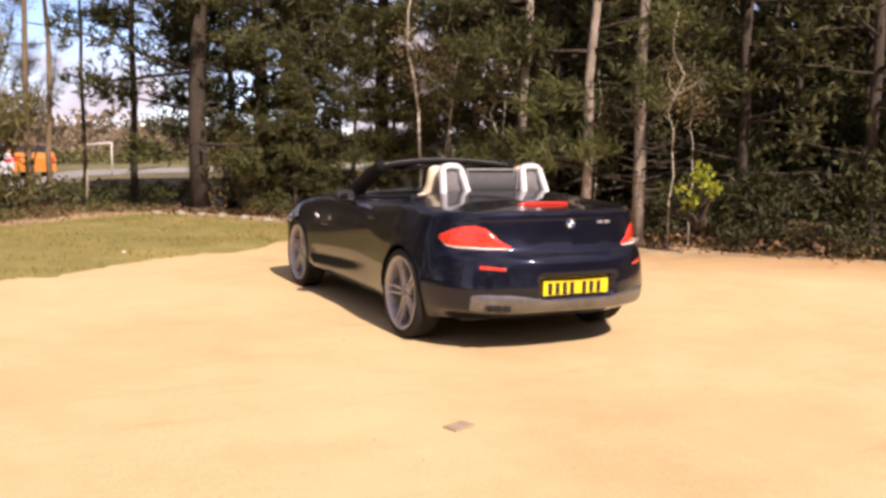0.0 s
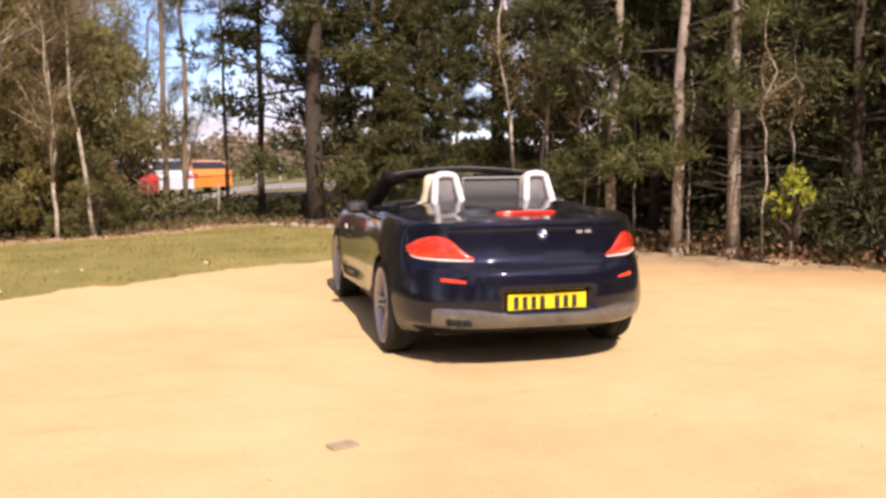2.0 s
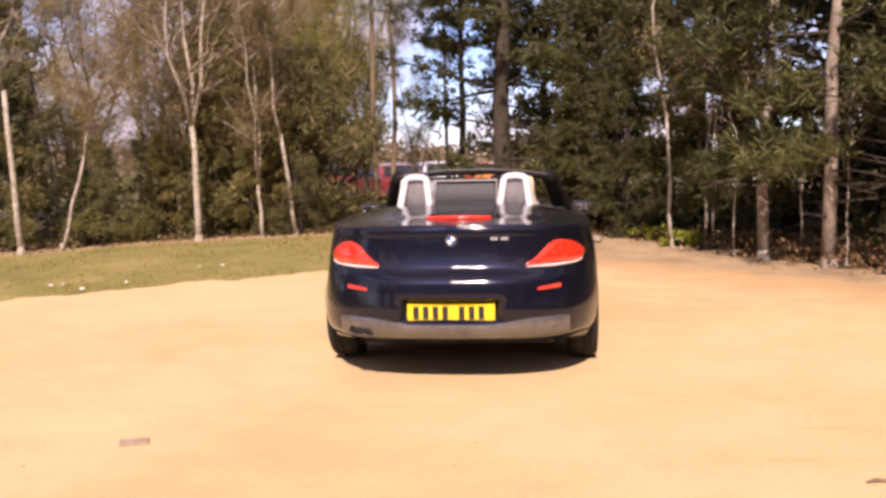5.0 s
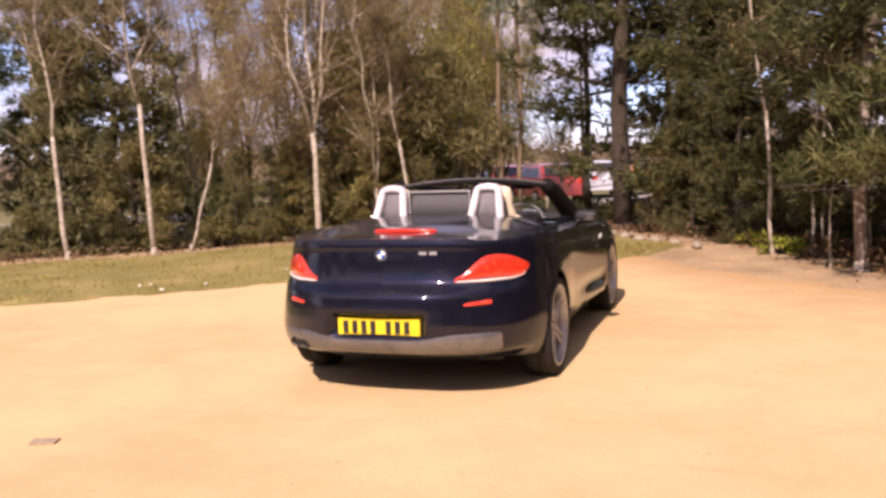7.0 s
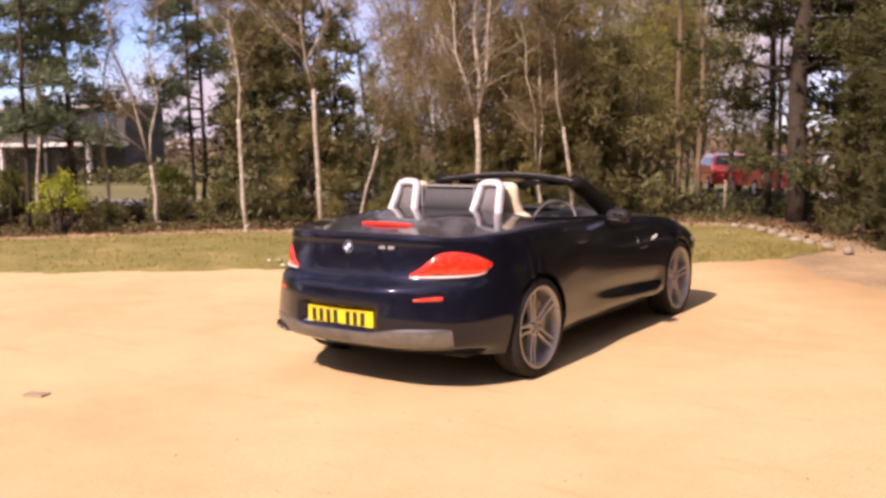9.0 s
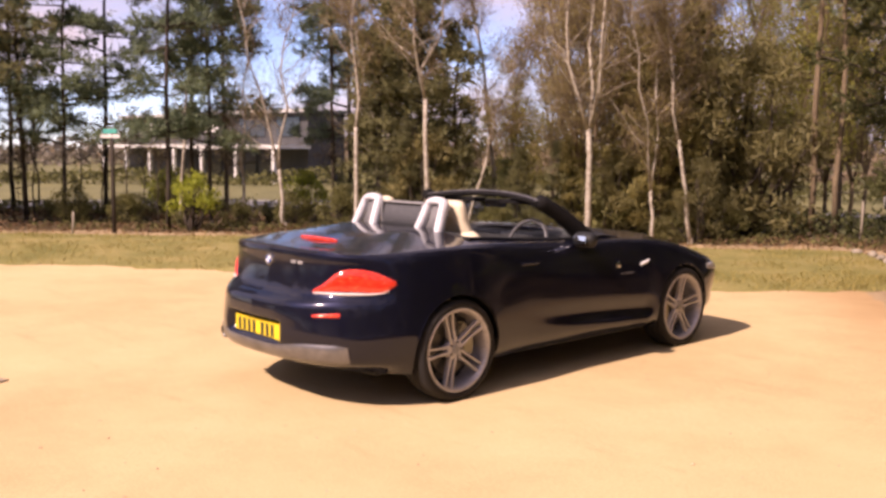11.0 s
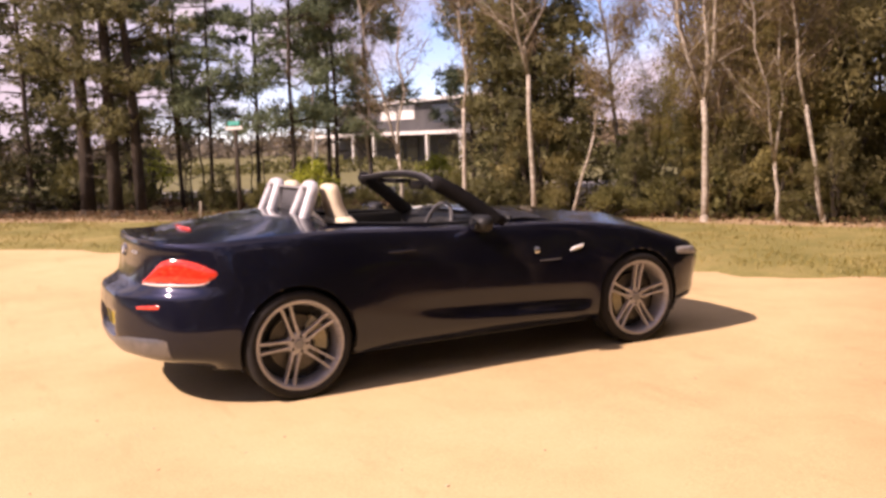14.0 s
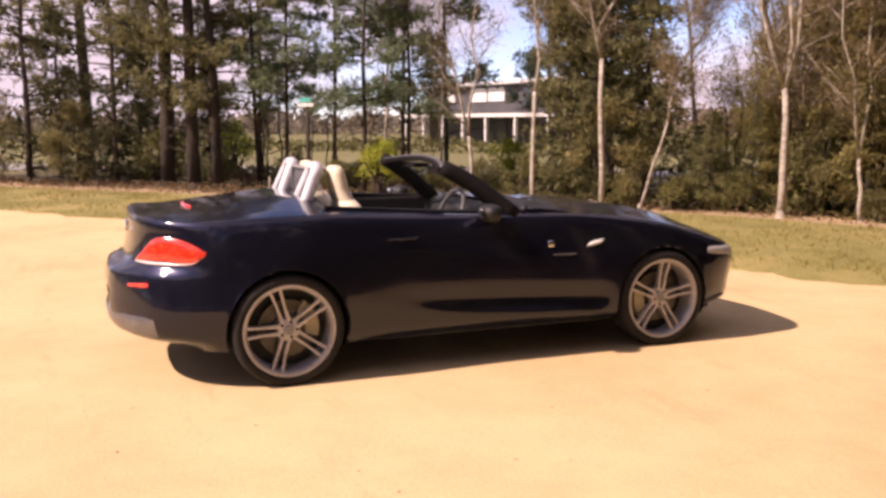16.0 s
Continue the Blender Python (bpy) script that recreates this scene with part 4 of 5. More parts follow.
tagged(sheet("grass_verge", VERGE_FRONT, VERGE_BACK, [0, .03, .08, .15, .25, .4, .55, .7, .82, .9, .96, 1], .010, TURF, .28, .05, .03), "worn yellow-green grass verge", "grass verge", kind="structure")
ROAD_MID = [(-40, -24), (-31, -11), (-24, 0), (-17.6, 9.5), (-10, 20.5), (.9, 30.4), (14, 38), (34, 46)]
road_in = spline_rows([(x + 1.2, y - 1.5) for x, y in ROAD_MID], .8)
road_out = spline_rows([(x - 1.2, y + 1.5) for x, y in ROAD_MID], .8)
far_line = spline_rows([(-190, -20), (-160, 60), (-80, 140), (20, 170), (120, 150)], 6)
tagged(sheet("far_road", road_in, road_out, [0, .5, 1], .004, ASPHALT), "pale grey road beyond the trees", "road", kind="structure")
tagged(sheet("far_meadow", road_out, far_line, [0, .02, .06, .15, .4, 1], -.01, MEADOW), "far green meadow", "meadow", kind="structure")
tagged(sheet("near_bank", spline_rows([(x + 4.2, y - 4.6) for x, y in ROAD_MID], .8), road_in, [0, .3, .6, 1], -.006, BANK), "rough brown grass beside the road", "grass", kind="structure")


def quad_mesh(name, v, mat, parent=None, label="", k=4):
    """A mesh of separate k-cornered faces from an (n * k, 3) array."""
    n = len(v) // k
    me = bpy.data.meshes.new(name)
    me.vertices.add(n * k)
    me.vertices.foreach_set("co", np.asarray(v, dtype=np.float32).ravel())
    me.loops.add(n * k)
    me.loops.foreach_set("vertex_index", np.arange(n * k, dtype=np.int32))
    me.polygons.add(n)
    me.polygons.foreach_set("loop_start", np.arange(0, n * k, k, dtype=np.int32))
    me.update(calc_edges=True)
    return mesh_object(name, me, mat, parent, label)


# grass blades on the verge
rng = np.random.default_rng(4)
va, vb = resampled(VERGE_FRONT, 500), resampled(VERGE_BACK, 500)
nb = 42000
ti, tj = rng.uniform(120, 499, nb), rng.uniform(.0, .99, nb)
i0 = ti.astype(int)
base = (va[i0] * (1 - tj[:, None]) + vb[i0] * tj[:, None]) + rng.normal(0, .06, (nb, 2))
clump = np.array([noise.noise((x * 1.3, y * 1.3, 2)) for x, y in base])
keep = clump + rng.uniform(-.35, .35, nb) > -.05
base = base[keep]
nb = len(base)
ang, hgt = rng.uniform(0, 2 * np.pi, nb), rng.uniform(.015, .06, nb)
zz = np.array([rise(x, y) for x, y in base]) + .012 + .05 * np.sin(np.pi * tj[keep])
dx = np.stack([np.cos(ang), np.sin(ang)], 1) * .007
lean = rng.normal(0, .02, (nb, 2))
tri = np.zeros((nb, 3, 3))
tri[:, 0, :2], tri[:, 1, :2], tri[:, 2, :2] = base - dx, base + dx, base + lean
tri[:, 0, 2], tri[:, 1, 2], tri[:, 2, 2] = zz, zz, zz + hgt
BLADE = leafy("grass_blade", (.18, .168, .048), (.41, .34, .125), .3)
tagged(quad_mesh("grass", tri.reshape(-1, 3), BLADE, k=3), "short worn grass and dry stalks on the verge", "grass", kind="stuff")

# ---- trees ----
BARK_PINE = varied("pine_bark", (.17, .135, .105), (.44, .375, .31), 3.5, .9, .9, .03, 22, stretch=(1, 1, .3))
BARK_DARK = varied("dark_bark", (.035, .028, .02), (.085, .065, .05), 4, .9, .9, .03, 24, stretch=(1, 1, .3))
BARK_BIRCH = varied("birch_bark", (.22, .18, .135), (.50, .45, .37), 5, .75, .4, .01, 26, stretch=(1, 1, 2.2))
TWIG = varied("twig_bark", (.10, .07, .045), (.24, .18, .11), 3, .9)
NEEDLE = leafy("pine_needle", (.088, .091, .047), (.325, .325, .160), .5)
# next three: darker copies of NEEDLE, the right-hand wood's shade put into their colour
NEEDLE_DEEP = leafy("deep_green_shade_needle", (.050, .060, .024), (.20, .215, .085), .45)
NEEDLE_WOOD = leafy("shade_toned_wood_needle", (.030, .034, .015), (.115, .118, .050), .35)
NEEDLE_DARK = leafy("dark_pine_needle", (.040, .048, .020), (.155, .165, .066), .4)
NEEDLE_PALE = leafy("pale_pine_needle", (.100, .140, .088), (.305, .385, .235), .5)
EVERGREEN = leafy("evergreen_leaf", (.07, .072, .028), (.31, .30, .115), .5)
OLIVE = leafy("grey_green_leaf", (0.121, 0.115, 0.0459), (0.336, 0.3, 0.138), .5)
FIR = leafy("olive_fir_needle", (.056, .061, .025), (.180, .178, .074), .45)
SPRING = leafy("spring_leaf", (0.189, 0.243, 0.027), (0.504, 0.552, 0.084), .5)
BUD = leafy("brown_bud", (.22, .18, .08), (.50, .43, .20), .5)
DEAD_FROND = leafy("dead_frond", (.075, .046, .026), (.235, .150, .080), .2)
BIRCH_LEAF = leafy("birch_bud", (0.189, 0.149, 0.054), (0.396, 0.36, 0.144), .5)


def unit(v):
    return v / np.maximum(np.linalg.norm(v, axis=-1, keepdims=True), 1e-9)


def leaves(rng, c, L, W, along=None, loose=1.0):
    """Small four-cornered leaves at c, along a direction or at random."""
    n = len(c)
    d = rng.normal(0, 1, (n, 3)) * loose
    if along is not None:
        d = d + along
    d = unit(d)
    s = unit(np.cross(d, rng.normal(0, 1, (n, 3))))
    L = L * rng.uniform(.6, 1.3, (n, 1))
    W = W * rng.uniform(.7, 1.2, (n, 1))
    q = np.stack([c - d * L / 2, c + s * W / 2 - d * L * .05, c + d * L / 2, c - s * W / 2 - d * L * .05], 1)
    return q.reshape(-1, 3)


def bent(rng, a, b, n, wob):
    pts = []
    for i in range(n + 1):
        t = i / n
        p = np.asarray(a) * (1 - t) + np.asarray(b) * t
        if 0 < i < n:
            p = p + rng.normal(0, wob, 3) * (1, 1, .3)
        pts.append(p)
    return pts


def taper(r0, r1, n):
    return [r0 + (r1 - r0) * i / n for i in range(n + 1)]


def root_flare(bm, r):
    tube(bm, [(0, 0, -.12), (0, 0, .0), (0, 0, .06), (0, 0, .14)], [r * 1.8, r * 1.45, r * 1.12, r * .9], 10)


def make_pine(name, label, seed, h, low, r, reach, whorls, needle, bark, group, tufts=16, dead=0, lean=(0, 0), per=14, wide=.022):
    rng = np.random.default_rng(seed)
    root = group_root(name, label, "tree", group)
    top = (lean[0], lean[1], h)
    stem = bent(rng, (0, 0, 0), top, 9, .028)
    bm = bmesh.new()
    tube(bm, stem, taper(r, r * .25, 9), 10)
    root_flare(bm, r)
    part("trunk", bm, bark, root)
    sz = [p[2] for p in stem]
    at = lambda z: np.array([np.interp(z, sz, [p[k] for p in stem]) for k in range(3)])
    bm = bmesh.new()
    cs, ds = [], []
    for k in range(dead):                                  # dead lower stubs
        z = rng.uniform(.5, max(low, 1.2))
        a = rng.uniform(0, 2 * np.pi)
        ln = rng.uniform(.3, 1.1)
        p0 = at(z)
        p1 = p0 + np.array([math.cos(a) * ln, math.sin(a) * ln, rng.uniform(-.1, .25) * ln])
        tube(bm, bent(rng, p0, p1, 3, .03), [.014, .011, .008, .004], 5)
    for w in range(whorls):
        f = w / max(1, whorls - 1)
        z = low + (h - low) * f ** .9
        ln0 = reach * (1 - .78 * f) * (.65 + .35 * min(1, f * 4 + .3))
        for b in range(int(rng.integers(3, 6))):
            a = rng.uniform(0, 2 * np.pi)
            ln = ln0 * rng.uniform(.6, 1.15)
            p0 = at(min(z + rng.uniform(-.2, .2), h))
            out = np.array([math.cos(a), math.sin(a), 0])
            p1 = p0 + out * ln + np.array([0, 0, ln * rng.uniform(-.12, .35)])
            br = bent(rng, p0, p1, 4, .05)
            tube(bm, br, taper(.012 + .012 * ln, .005, 4), 5)
            pads = rng.uniform(.35, 1.02, max(2, int(ln / .42)))       # the needles sit in flat pads along the branch
            for t in pads[rng.integers(0, len(pads), tufts)]:
                i = min(3, int(t * 4))
                c = br[i] + (br[i + 1] - br[i]) * (t * 4 - i)
                c = c + rng.normal(0, 1, 3) * (.15, .15, .075) * (.55 + .45 * ln0)
                cs.append(c)
                ds.append(unit(out + rng.normal(0, .5, 3) + (0, 0, .5)))
    part("branchwork", bm, BARK_DARK, root)["kind"] = "stuff"
    cs, ds = np.repeat(np.array(cs), per, 0), np.repeat(np.array(ds), per, 0)
    away = unit(ds + rng.normal(0, .8, ds.shape))          # needles spray out from each tuft
    cs = cs + away * rng.uniform(.02, .13, (len(cs), 1)) + rng.normal(0, .025, cs.shape)
    quad_mesh("crown", leaves(rng, cs, .17, wide, away * 2.2, .5), needle, root)["kind"] = "stuff"
    return root


def make_bush(name, label, seed, rad, h, leaf, group, count=7000, L=.10, W=.06, lumps=26, foot=.1, bark=None):
    rng = np.random.default_rng(seed)
    root = group_root(name, label, "shrub", group)
    bm = bmesh.new()
    cen = []
    for k in range(lumps):
        a, q, z = rng.uniform(0, 2 * np.pi), math.sqrt(rng.uniform(0, 1)), rng.uniform(foot, 1)
        wide = math.sin(math.pi * min(1, .18 + .80 * z)) ** .6
        c = np.array([math.cos(a) * q * rad * wide, math.sin(a) * q * rad * wide, z * h])
        cen.append(c)
        if k < 12:
            tube(bm, bent(rng, (c[0] * .12, c[1] * .12, 0), c, 4, .06), taper(.035, .008, 4), 5)
    part("stemwork", bm, bark or BARK_DARK, root)["kind"] = "stuff"
    cen = np.array(cen)
    pick = cen[rng.integers(0, lumps, count)]
    d = unit(rng.normal(0, 1, (count, 3)))
    size = rng.uniform(.2, .42, lumps)[rng.integers(0, lumps, count)][:, None] * min(1.3, rad)
    c = pick + d * size * rng.uniform(.55, 1.08, (count, 1)) * (1, 1, .8)
    c[:, 2] = np.maximum(c[:, 2], .03)
    quad_mesh("crown", leaves(rng, c, L, W, d * .6, 1.0), leaf, root)["kind"] = "stuff"
    return root


def make_bare(name, label, seed, h, r, bark, twig, group, stems=1, fork=2.0, spread=.9, buds=5000, twigs=1400, lean=(0, 0), bud_l=.05, limbs=16, limb=1.0):
    """Birches and other trees in bud: stems that fork, fine twigs, small buds and leaves."""
    rng = np.random.default_rng(seed)
    root = group_root(name, label, "tree", group)
    bm = bmesh.new()
    ends = []
    f = np.array([lean[0] * fork / h, lean[1] * fork / h, fork])
    low = bent(rng, (0, 0, 0), f, 4, .02)
    tube(bm, low, taper(r, r * .72, 4), 9)
    root_flare(bm, r)
    for s in range(stems):
        a = 2 * np.pi * s / stems + rng.uniform(-.4, .4)
        tip = np.array([lean[0] + math.cos(a) * spread * (stems > 1), lean[1] + math.sin(a) * spread * (stems > 1), h * rng.uniform(.85, 1.05)])
        st = bent(rng, f - (0, 0, .05), tip, 7, .07)
        tube(bm, st, taper(r * .62 if stems > 1 else r * .72, .008, 7), 7)
        ends.append(st)
    part("trunk", bm, bark, root)
    bm = bmesh.new()
    cs, ds = [], []
    for st in ends:
        for k in range(limbs):
            t = rng.uniform(.05, .98)
            i = min(6, int(t * 7))
            p0 = st[i] + (st[i + 1] - st[i]) * (t * 7 - i)
            a, ln = rng.uniform(0, 2 * np.pi), rng.uniform(.5, 1.4) * (1.1 - .6 * t) * limb
            p1 = p0 + np.array([math.cos(a) * ln * .75, math.sin(a) * ln * .75, ln * rng.uniform(.35, 1.0)])
            br = bent(rng, p0, p1, 3, .05)
            tube(bm, br, taper(.013, .004, 3), 4)
            m = twigs // (limbs * stems)
            for t2 in rng.uniform(.15, 1.1, m):
                j = min(2, int(t2 * 3))
                cs.append(br[j] + (br[j + 1] - br[j]) * (t2 * 3 - j) + rng.normal(0, .10, 3))
                ds.append(unit((p1 - p0) + rng.normal(0, .35, 3)))
    part("branchwork", bm, bark, root)["kind"] = "stuff"
    cs, ds = np.array(cs), np.array(ds)
    quad_mesh("twig_haze", leaves(rng, cs, .38, .009, ds * 1.5, .5), TWIG, root)["kind"] = "stuff"
    pick = rng.integers(0, len(cs), buds)
    quad_mesh("crown", leaves(rng, cs[pick] + rng.normal(0, .13, (buds, 3)), bud_l, bud_l * .6), twig, root)["kind"] = "stuff"
    return root


def plant(proto, x, y, turn=0, size=1.0, first=False, sink=.03, tall=1.0, label=""):
    m = pose(x, y, rise(x, y) - sink, 0, 0, turn)
    if first:
        proto.matrix_basis = m
        proto.scale = (size, size, size * tall)
        ob = proto
    else:
        keep = tuple(proto.scale)
        proto.scale = (size, size, size * tall)
        ob = copy_thing(proto, m)
        proto.scale = keep
    if label:
        ob["label"] = label
    return ob


rnd = random.Random(11)
planted = set()


def plant_all(protos, spots, size=(.9, 1.1), tall=(.95, 1.1)):
    used = set()
    for k, spot in enumerate(spots):
        p = protos[k % len(protos)]
        s = spot[2] if len(spot) > 2 else rnd.uniform(*size)
        plant(p, spot[0], spot[1], rnd.uniform(0, 360), s, p not in used and p.name not in planted, .03, rnd.uniform(*tall))
        planted.add(p.name)
        used.add(p)


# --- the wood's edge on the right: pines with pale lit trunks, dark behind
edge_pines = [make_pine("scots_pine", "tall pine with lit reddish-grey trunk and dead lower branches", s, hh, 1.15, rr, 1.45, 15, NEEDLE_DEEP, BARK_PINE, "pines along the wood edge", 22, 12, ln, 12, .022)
              for s, hh, rr, ln in ((21, 9.5, .076, (-.15, .1)), (22, 9.0, .072, (.1, .1)))]
plant_all(edge_pines, [(3.66, 2.91, 1.0), (3.17, 3.75, 1.0), (8.6, -3.6, 1.1), (9.4, -6.4, 1.05), (10.0, -9.5, 1.1)])
tall_pine = make_pine("scots_pine", "tall pine trunk with dead side branches and a high crown", 25, 10, 2.1, .082, 1.4, 12, NEEDLE_DEEP, BARK_PINE, "pines along the wood edge", 18, 26, (.1, .15))
plant_all([tall_pine], [(4.16, 2.42, 1.0)])
# the wood's inner pines and undergrowth get their shade from the needle colour
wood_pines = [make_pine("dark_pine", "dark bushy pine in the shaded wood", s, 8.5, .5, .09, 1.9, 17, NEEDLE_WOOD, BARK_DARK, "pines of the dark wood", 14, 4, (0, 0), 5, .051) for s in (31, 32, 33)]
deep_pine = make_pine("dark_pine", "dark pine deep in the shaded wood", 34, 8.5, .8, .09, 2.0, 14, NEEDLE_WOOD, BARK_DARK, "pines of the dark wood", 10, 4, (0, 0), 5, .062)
spots = [(5.6, 2.1, .95), (6.6, .9, .95), (7.6, -.6, .9), (4.9, 3.3, .95), (4.1, 4.4, .9), (3.3, 5.4, .85), (8.7, -2.3, .9)]
deep = []
for k in range(44):
    u = rnd.random()
    d = rnd.uniform(2.2, 9)
    bx, by = (2.2 + 8.2 * u, 5.4 - 5.2 * u - 9 * max(0, u - .75))
    (spots if d < 3.4 else deep).append((bx + d * .72, by + d * .62))
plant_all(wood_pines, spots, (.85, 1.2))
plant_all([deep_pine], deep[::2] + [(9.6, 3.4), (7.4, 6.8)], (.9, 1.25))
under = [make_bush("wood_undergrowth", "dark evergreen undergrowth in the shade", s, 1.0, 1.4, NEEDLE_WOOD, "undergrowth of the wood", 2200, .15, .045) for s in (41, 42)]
spots = [(5.5, 1.5, .7), (6.3, .5, .75), (7.1, -.5, .7), (7.9, -1.6, .7), (4.9, 2.5, .6)]
for k in range(26):
    u = rnd.random()
    d = rnd.uniform(1.5, 5)
    spots.append((2.4 + 7.6 * u + d * .72, 5.6 - 5.2 * u - 9 * max(0, u - .75) + d * .62))
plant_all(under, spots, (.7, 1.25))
# thin stems that catch the light
sap = make_bare("sapling", "thin pale sapling stem at the wood edge", 51, 3.6, .016, BARK_BIRCH, BUD, "saplings at the wood edge", 1, 1.6, .2, 300, 120, limbs=6, limb=.5)
plant_all([sap], [(2.87, 3.99, .75), (3.72, 4.2, .8), (4.18, 1.83, .8), (3.88, 3.0, .6), (2.88, 5.4, 1.0), (3.35, 4.6, .9), (4.75, 2.1, .7)])
whip = make_bare("young_birch", "slender curving birch stem at the wood edge", 56, 6.0, .027, BARK_BIRCH, BUD, "young birches at the wood edge", 1, 1.8, .3, 900, 300, (-.25, .1), limbs=9, limb=.6)
plant(whip, 2.27, 5.05, 0, 1.0, True)
plant(whip, 2.75, 5.3, 130, .85)
spring = make_bush("spring_green_shrub", "young shrub with bright yellow-green new leaves", 52, .42, .75, SPRING, "bright green saplings", 190, .085, .06, 9, .35, BARK_DARK)
plant(spring, 4.25, 1.35, 30, 1.0, True, -.30)
low_green = make_bush("low_green_shrub", "low yellow-green shrub at the lot edge", 53, .3, .28, SPRING, "low green shrubs", 420, .06, .04, 10, .1)
plant(low_green, 2.35, 5.2, 0, 1.0, True)
plant(low_green, 2.0, 6.1, 70, .8)

# --- the big dark pine at the corner and the mass to its right
big = make_pine("corner_pine", "big dark many-limbed pine at the corner", 61, 10, 1.1, .17, 2.6, 18, NEEDLE_DARK, BARK_DARK, "corner pines", 50, 6, (0, 0), 9, .040)
plant(big, -.14, 9.1, 0, 1.0, True)
plant(big, 1.3, 10.4, 140, .95)
plant(big, 3.3, 9.0, 250, .9)
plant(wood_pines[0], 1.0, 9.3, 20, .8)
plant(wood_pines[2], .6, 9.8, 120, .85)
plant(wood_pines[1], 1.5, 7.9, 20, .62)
olive = [make_bush("grey_green_shrub", "grey-green feathery shrub at the lot corner", s, .85, 1.9, OLIVE, "grey-green shrubs", 5200, .13, .022) for s in (63, 64)]
plant_all(olive, [(1.0, 8.6, .7), (.5, 9.6, .8), (-4.3, 9.6, 1.5), (-5.4, 8.5, .8), (-4.1, 10.8, 1.7), (-6.1, 10.9, 1.6), (-3.9, 8.9, .7), (-8.3, 6.4, .9)])

corner_fir = make_pine("olive_conifer", "feathery olive-green conifer branched to the ground at the lot corner", 66, 4.6, .10, .06, 1.0, 17, FIR, BARK_DARK, "olive conifers", 22, 0, (.1, 0), 9, .026)
for k, (x, y, a, sc) in enumerate(((1.8, 6.7, 0, .72), (2.45, 6.5, 90, .72), (1.15, 7.6, 200, .6), (3.1, 5.9, 40, .9), (1.5, 8.2, 300, 1.05))):
    plant(corner_fir, x, y, a, sc, k == 0)

# --- evergreen mass behind the birches
ever = [make_pine("bushy_conifer", "bushy dark conifer branched to the ground behind the verge", sd, 4.4, .15, .07, 1.25, 16, nd, BARK_DARK, "conifers behind the verge", 15, 0, ln, 7, .040)
        for sd, ln, nd in ((71, (.1, 0), NEEDLE), (72, (-.15, .1), NEEDLE_DEEP), (73, (0, -.1), NEEDLE))]
plant_all(ever, [(-8.9, 6.75, 1.15), (-10.7, 7.6, 1.05), (-8.35, 7.2, .85), (-9.7, 6.4, .85), (-11.7, 7.7, .6), (-6.6, 8.3, .36),
                 (-6.9, 7.5, .34), (-7.3, 7.6, .32), (-8.6, 6.2, .45)])
ever_light = make_pine("bushy_conifer", "bushy yellowish conifer branched to the ground behind the verge", 74, 4.4, .15, .07, 1.25, 16, leafy("yellowish_needle", (.125, .115, .045), (.44, .395, .16), .5), BARK_DARK, "conifers behind the verge", 16, 0, (.1, .1), 7, .036)
plant_all([ever_light], [(-5.1, 9.0, .85), (-4.9, 10.4, 1.0), (-5.9, 9.8, .9), (-6.1, 8.2, .42), (-4.7, 8.7, .42), (-4.2, 9.2, .45)])
low = [make_bush("low_evergreen", "low dark evergreen shrub under the birches", s, .75, .95, EVERGREEN, "low evergreens under the trees", 1900, .12, .032, 22) for s in (75, 76)]
plant_all(low, [(-6.9, 6.9), (-6.4, 7.7), (-7.4, 8.1), (-6.0, 8.5), (-5.6, 8.6), (-4.4, 8.9), (-3.7, 9.6, .5), (-8.9, 6.0), (-9.9, 5.6), (-10.9, 5.1, .6), (-11.6, 4.3, .55), (-12.6, 3.6, .6),
                (-13.6, 2.8, .55), (-14.6, 2.1, .6), (-16.8, .8, .7), (-17.8, -.6), (-18.8, -1.6), (-7.9, 6.5), (-.5, 10.6, .5), (-12.2, 5.4, .5), (-14.2, 4.0, .6), (-16.2, 2.6, .6)], (.45, 1.25), (.55, 1.35))

# --- birches and bare trees
def birch(seed, x, y, h, r, stems, fork, lean=(0, 0), turn=0, spread=.8, label="slender pale-barked birch in bud"):
    t = make_bare("birch_tree", label, seed, h, r, BARK_BIRCH, BIRCH_LEAF, "birches behind the verge", stems, fork, spread, 2600, 1300, lean, .036)
    plant(t, x, y, turn, 1.0, True)
    return t


birch(81, -5.31, 7.63, 7.0, .062, 3, 2.0, (-.1, 0), 20, .8, "pale birch that forks into three stems")
birch(82, -7.40, 5.72, 7.0, .050, 2, 2.5, (.1, .3), 100, .9, "pale birch that forks into two stems")
b3 = birch(83, -8.55, 5.02, 6.5, .045, 1, 2.0, (-.9, .5), 0, .5, "slender pale birch that leans")
b4 = birch(84, -10.7, 4.8, 6.0, .045, 2, 1.2, (-.5, .2), 60)
birch(85, -7.0, 6.2, 4.0, .028, 1, 1.5, (.8, .8))
for x, y, a, s in ((-9.6, 6.6, 40, .95), (-6.5, 8.9, 200, 1.0), (-4.4, 8.3, 100, .8), (-11.9, 4.6, 10, .85)):
    plant(b4, x, y, a, s)
for x, y, a, s in ((-8.0, 8.2, 40, 1.1), (-3.9, 8.7, 90, .9), (-5.7, 10.8, 300, 1.2), (-12.9, 3.6, 220, .9)):
    plant(b3, x, y, a, s)
gap_tree = make_pine("thin_trunk_pine", "tall thin pine trunk with a high crown", 97, 10, 4.6, .06, 1.2, 8, NEEDLE_PALE, TWIG, "thin trunks in the gap", 12, 5, (.1, 0))
for k, (x, y, a, sc) in enumerate(((-2.79, 10.8, 0, 1.0), (-2.42, 10.95, 90, .9), (-1.6, 13.4, 200, .8))):
    plant(gap_tree, x, y, a, sc, k == 0)
